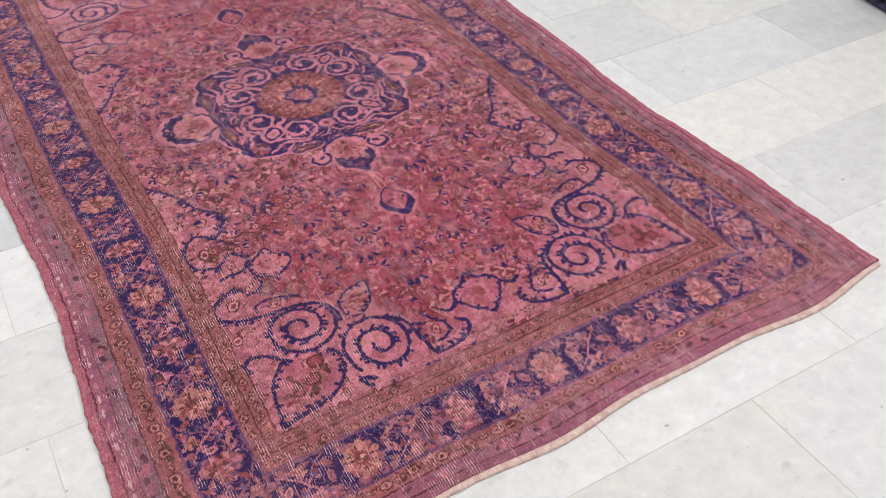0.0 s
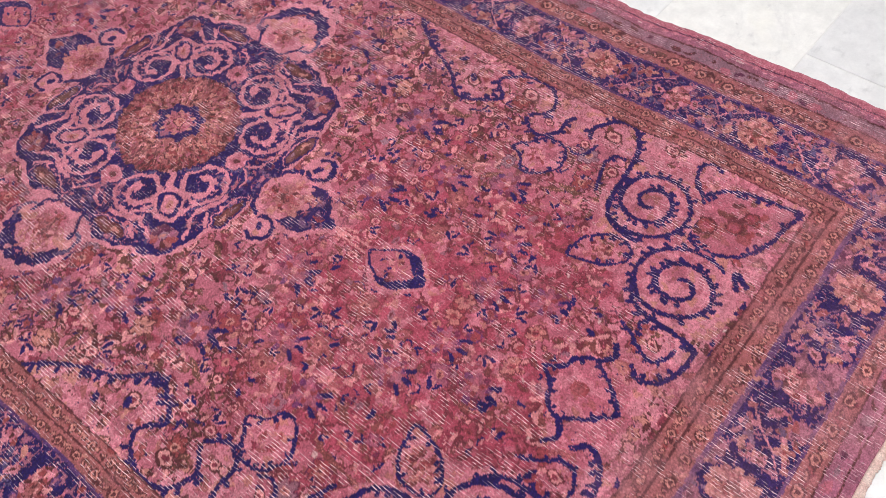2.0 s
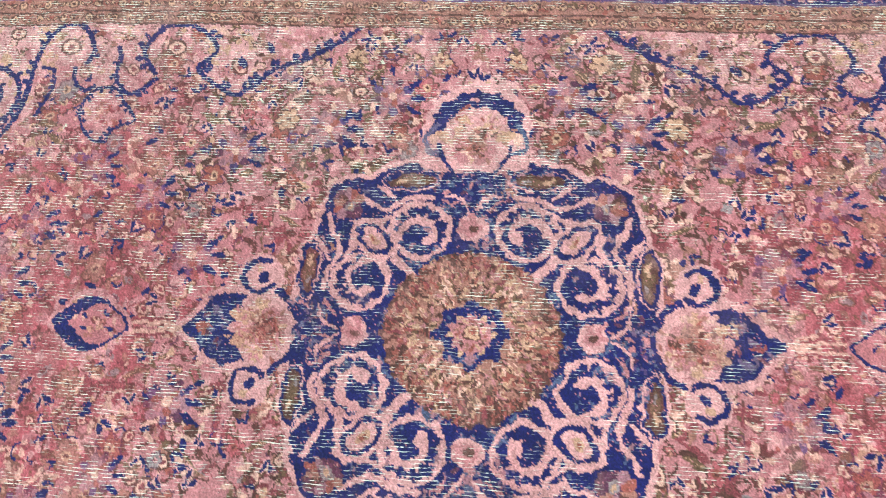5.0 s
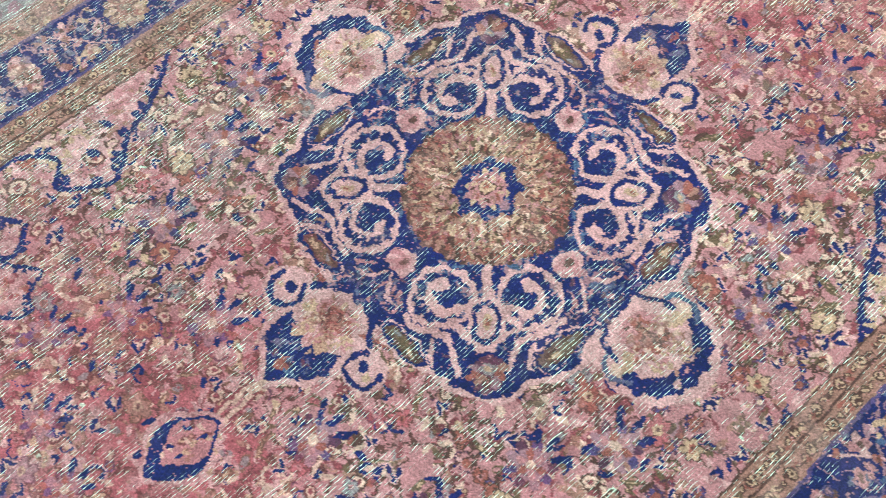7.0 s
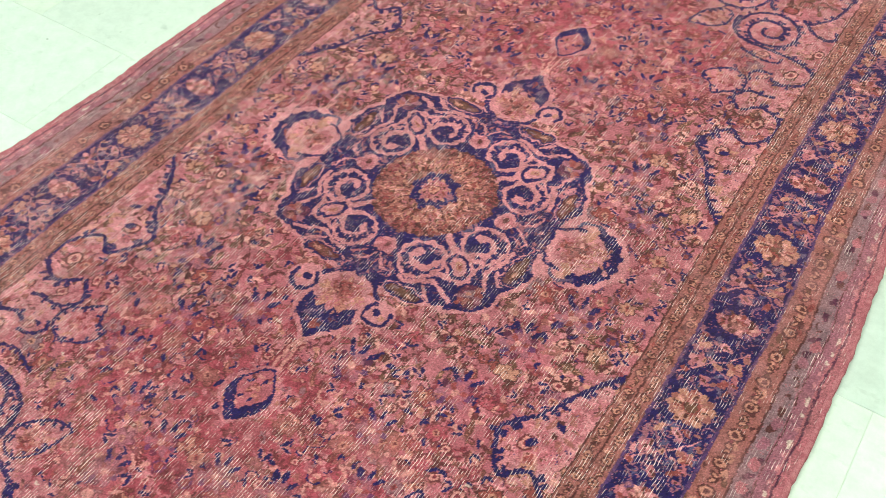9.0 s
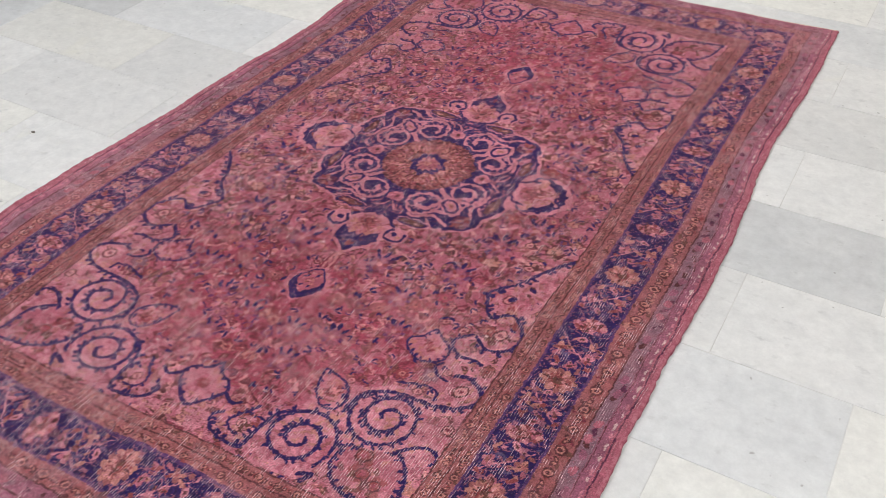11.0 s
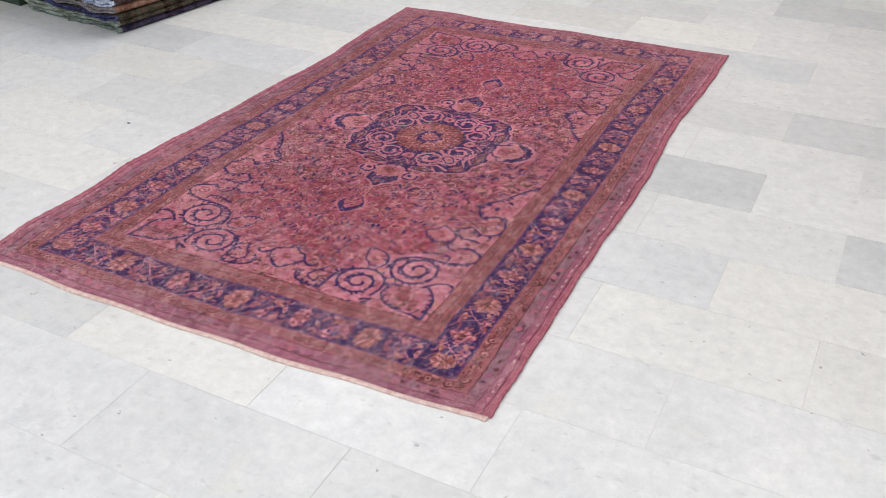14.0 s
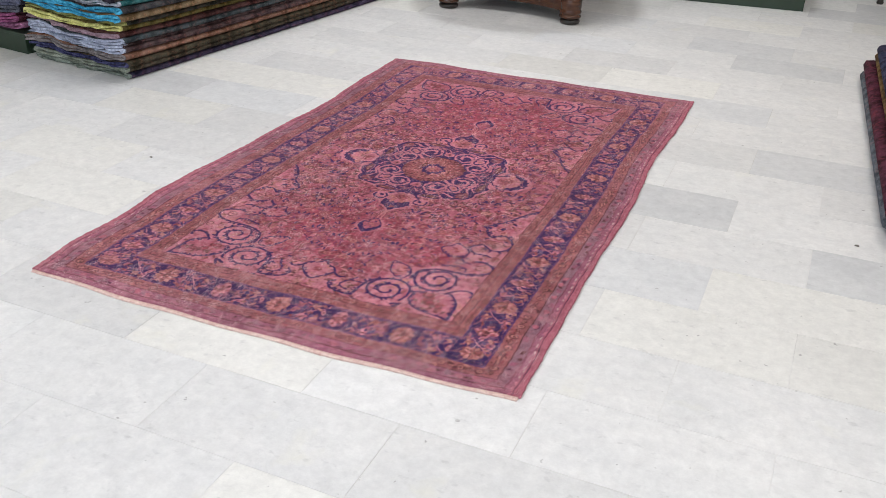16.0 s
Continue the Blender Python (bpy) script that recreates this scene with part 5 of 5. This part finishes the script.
platform(-2.75, 0.42, -5.3, 1.3, 2.2, 0.12, "low dark green painted platform carrying a pile of rugs")
# the upper rugs' colours are darkened to stand for the shade they lie in
STACK_B = (
    (2, 0.016, (160, 96, 134), (162, 108, 142), "folded mauve-pink rug lying on a green platform"),
    (3, 0.018, (96, 40, 60), (150, 84, 124), "folded magenta rug with bright pink edges in a pile"),
    (2, 0.020, (48, 44, 50), (96, 98, 110), "folded dark rug with grey edges in a pile"),
    (2, 0.018, (64, 62, 76), (104, 106, 128), "folded slate rug in a pile of rugs"),
    (2, 0.018, (84, 50, 72), (110, 84, 120), "folded plum rug with lilac edges in a pile"),
    (2, 0.018, (54, 54, 66), (86, 94, 112), "folded blue-grey rug on top of a pile"),
)
stack((-2.77, 0.44), -5.3, 1.1, 2.1, STACK_B, "folded rugs on the green platform", z=0.121, seed=90)

STACK_C = (
    (2, 0.032, (112, 120, 130), (130, 134, 140), "folded steel-blue rug at the foot of a pile"),
    (2, 0.030, (98, 34, 58), (120, 60, 80), "folded wine-red rug in a pile of rugs"),
    (2, 0.022, (130, 98, 50), (160, 140, 100), "folded ochre rug in a pile of rugs"),
    (2, 0.030, (50, 56, 92), (90, 90, 120), "folded navy rug in a pile of rugs"),
    (2, 0.030, (82, 86, 84), (120, 118, 120), "folded grey-green rug on top of a pile"),
)
stack((1.578, 2.23), 185.0, 0.8, 2.0, STACK_C, "folded rugs in the low pile", seed=120, step=(0.024, -0.03))

platform(1.11, 3.80, 6.0, 0.95, 0.7, 0.14, "low dark green painted platform standing on marble")

# ---- pedestal table and stool ----
WALNUT = wood_material("polished_walnut", (0.024, 0.008, 0.004), (0.095, 0.033, 0.014), 0.24)
EBONY = wood_material("black_stained_wood", (0.012, 0.010, 0.009), (0.03, 0.024, 0.02), 0.3)


def pedestal_table(cx, cy, radius, turn):
    """Round table: a turned column on a concave-sided plinth with four turned bun feet."""
    table = tagged(new("pedestal_table"), "polished reddish-brown pedestal table on a plinth with bun feet", "table")
    table.matrix_world = pose(cx, cy, 0, 0, 0, turn)
    rim = []
    for k in range(4):
        t0 = k * math.pi / 2
        p, q = Vector((radius * math.cos(t0), radius * math.sin(t0), 0)), Vector((-radius * math.sin(t0), radius * math.cos(t0), 0))
        side = (q - p).normalized()
        mid = (p + q) / 2
        for m in range(13):
            f = m / 12
            pt = p + side * 0.055 + (q - p - side * 0.11) * f
            pt = pt + mid.normalized() * (0.045 - 0.10 * math.sin(math.pi * f) ** 0.8)
            rim.append(pt)
    bm = bmesh.new()
    rings = []
    for dz, shrink in ((0.084, 0.99), (0.090, 1.0), (0.150, 1.0), (0.156, 0.985), (0.164, 0.985), (0.170, 0.97)):
        rings.append([bm.verts.new((p.x * shrink, p.y * shrink, dz)) for p in rim])
    for a, b in zip(rings, rings[1:]):
        for i in range(len(a)):
            bm.faces.new((a[i], a[(i + 1) % len(a)], b[(i + 1) % len(a)], b[i]))
    bm.faces.new(list(reversed(rings[0])))
    bm.faces.new(rings[-1])
    part("plinth", bm, WALNUT, table)
    for k in range(4):
        c, s_ = radius * math.cos(k * math.pi / 2), radius * math.sin(k * math.pi / 2)
        foot = part("foot", add_lathe(bmesh.new(), ((0.050, 0.036), (0.070, 0.042), (0.074, 0.052), (0.070, 0.060), (0.064, 0.064), (0.070, 0.070), (0.074, 0.080), (0.070, 0.092), (0.066, 0.098), (0.070, 0.104), (0.072, 0.158), (0.066, 0.172), (0.02, 0.176)), 28, (c, s_, 0)), WALNUT, table, "turned wooden bun foot")
        part("foot_pad", add_lathe(bmesh.new(), ((0.052, 0.0), (0.064, 0.006), (0.068, 0.022), (0.058, 0.035)), 24, (c, s_, 0)), EBONY, foot, "black foot pad")
    part("column", add_lathe(bmesh.new(), ((0.16, 0.170), (0.15, 0.20), (0.12, 0.22), (0.10, 0.30), (0.075, 0.36), (0.06, 0.44), (0.085, 0.54), (0.06, 0.63), (0.11, 0.68), (0.16, 0.70)), 28), WALNUT, table)
    part("tabletop", add_lathe(bmesh.new(), ((0.50, 0.702), (0.60, 0.706), (0.625, 0.716), (0.625, 0.732), (0.61, 0.742)), 48), WALNUT, table)


pedestal_table(-0.70, 3.09, 0.625, 45)


def stool(x, y):
    """Small dark wooden stool; only a foot of it comes into view."""
    thing = tagged(new("wooden_stool"), "small dark-stained wooden stool standing on marble", "stool")
    thing.matrix_world = pose(x, y, 0)
    for a in (0, 0.3):
        for b in (0, 0.3):
            part("leg", add_lathe(bmesh.new(), ((0.022, 0.0), (0.026, 0.01), (0.020, 0.03), (0.020, 0.40)), 14, (a, b, 0)), EBONY, thing)
    part("seat", boxed(-0.04, 0.34, -0.04, 0.34, 0.402, 0.44, bevel=0.006), EBONY, thing)


stool(1.60, 4.36)

# ---- ceiling panels, assumed and out of view ----
DIFFUSER = glow_material("panel_diffuser", 1.5)
METAL = paint_material("white_enamel", (0.7, 0.7, 0.7), 0.35)


def assumed_ceiling_panel(x, y, wide):
    h = wide / 2
    thing = tagged(new("assumed_ceiling_panel"), "square white recessed ceiling light panel, added out of view", "ceiling light", "ceiling lights")
    thing.matrix_world = pose(x, y, CEILING)
    bm = boxed(-h - 0.03, h + 0.03, h, h + 0.03, -0.03, 0)
    add_box(bm, -h - 0.03, h + 0.03, -h - 0.03, -h, -0.03, 0)
    add_box(bm, -h - 0.03, -h, -h, h, -0.03, 0)
    add_box(bm, h, h + 0.03, -h, h, -0.03, 0)
    part("frame", bm, METAL, thing)
    part("diffuser", boxed(-h + 0.002, h - 0.002, -h + 0.002, h - 0.002, -0.018, -0.004), DIFFUSER, thing)


for lx, ly, wide in PANELS:
    assumed_ceiling_panel(lx, ly, wide)

# ---- marble slabs ----
SLAB_X, SLAB_Y, JOINT = 0.61, 0.305, 0.0015
FLOOR_TURN, FLOOR_AT = radians(0.9), Vector((0.92, -0.915, 0))
GREY_SLABS = ((1, -1), (3, -1), (5, 0), (10, 0), (11, -1), (10, -2), (4, -4), (4, -5), (2, 1), (7, -1), (12, -3), (3, -6), (-5, 1))
CREAM_SLABS = ((1, 0), (-2, -2), (5, -4), (5, -5), (8, -2), (0, 1))


def slab_mesh(mat):
    bm = bmesh.new()
    hx, hy, e = SLAB_X / 2 - JOINT / 2, SLAB_Y / 2 - JOINT / 2, 0.0006
    rings = [[bm.verts.new((sx * (hx - i), sy * (hy - i), z)) for sx, sy in ((-1, -1), (1, -1), (1, 1), (-1, 1))] for i, z in ((0, -0.012), (0, -e), (e, 0))]
    for p, q in zip(rings, rings[1:]):
        for i in range(4):
            bm.faces.new((p[i], p[(i + 1) % 4], q[(i + 1) % 4], q[i]))
    bm.faces.new(rings[-1])
    me = bpy.data.meshes.new("slab")
    bm.to_mesh(me)
    bm.free()
    me.materials.append(mat)
    return me


SLABS = {m: slab_mesh(m) for m in (MARBLE, MARBLE_CREAM, MARBLE_GREY)}
tile_rng = random.Random(11)
turn = Matrix.Rotation(FLOOR_TURN, 4, "Z")
cells = []
for r in range(-18, 28):
    for k in range(-12, 9):
        local = Vector(((k + 0.5 + (0.5 if r % 2 else 0.0)) * SLAB_X, (r + 0.5) * SLAB_Y, 0))
        p = FLOOR_AT + turn @ local
        if X0 + 0.3 < p.x < X1 - 0.3 and Y0 + 0.15 < p.y < Y1 - 0.15:
            u = tile_rng.random()
            mat = MARBLE_GREY if (r, k) in GREY_SLABS or (u < 0.10 and p.y > 2.6) else MARBLE_CREAM if (r, k) in CREAM_SLABS or u > 0.86 else MARBLE
            cells.append((max(abs(p.x + 0.1) / 1.15, abs(p.y - 0.3)), p, mat, tile_rng.random()))
cells.sort(key=lambda c: c[0])
rest = {}
for d, p, mat, u in cells[:300]:
    ob = new("slab", SLABS[mat])
    ob.matrix_world = Matrix.Translation(p + Vector((0, 0, 0.0004 * (u - 1)))) @ turn
    ob.parent = floor
for d, p, mat, u in cells[300:]:
    rest.setdefault(mat.name, (mat, []))[1].append(p)
for mat, places in rest.values():
    hx, hy = SLAB_X / 2 - JOINT / 2, SLAB_Y / 2 - JOINT / 2
    verts, faces = [], []
    for p in places:
        b = len(verts)
        for z in (-0.011, -0.0002):
            verts += [tuple(p + turn @ Vector((sx * hx, sy * hy, z))) for sx, sy in ((-1, -1), (1, -1), (1, 1), (-1, 1))]
        faces += [(b + 4, b + 5, b + 6, b + 7)] + [(b + i, b + (i + 1) % 4, b + 4 + (i + 1) % 4, b + 4 + i) for i in range(4)]
    me = bpy.data.meshes.new("far_slabs")
    me.from_pydata(verts, [], faces)
    me.materials.append(mat)
    ob = new("far_slabs", me)
    ob.parent = floor
    tagged(ob, "more marble slabs of the same floor", "", kind="stuff")


# ---- crumbs of dirt on the floor ----
DIRT = paint_material("dark_dirt", lin(112, 106, 100), 0.9)


def crumb(x, y, size, seed):
    r = random.Random(seed)
    bm = bmesh.new()
    bmesh.ops.create_icosphere(bm, subdivisions=2, radius=size)
    for v in bm.verts:
        k = 1 + r.uniform(-0.25, 0.25)
        v.co = Vector((v.co.x * k * 1.3, v.co.y * k, v.co.z * 0.35 * k))
    low = min(v.co.z for v in bm.verts)
    for v in bm.verts:
        v.co.z -= low
    ob = tagged(link_mesh("dirt_crumb", bm, DIRT), "dark crumb of dirt lying on the marble floor", "crumb", "crumbs on the floor")
    ob.location = (x, y, 0.0)


for x, y, size in ((-1.14, -0.43, 0.0055), (1.66, 0.11, 0.0065)):
    crumb(x, y, size, int(x * 100))
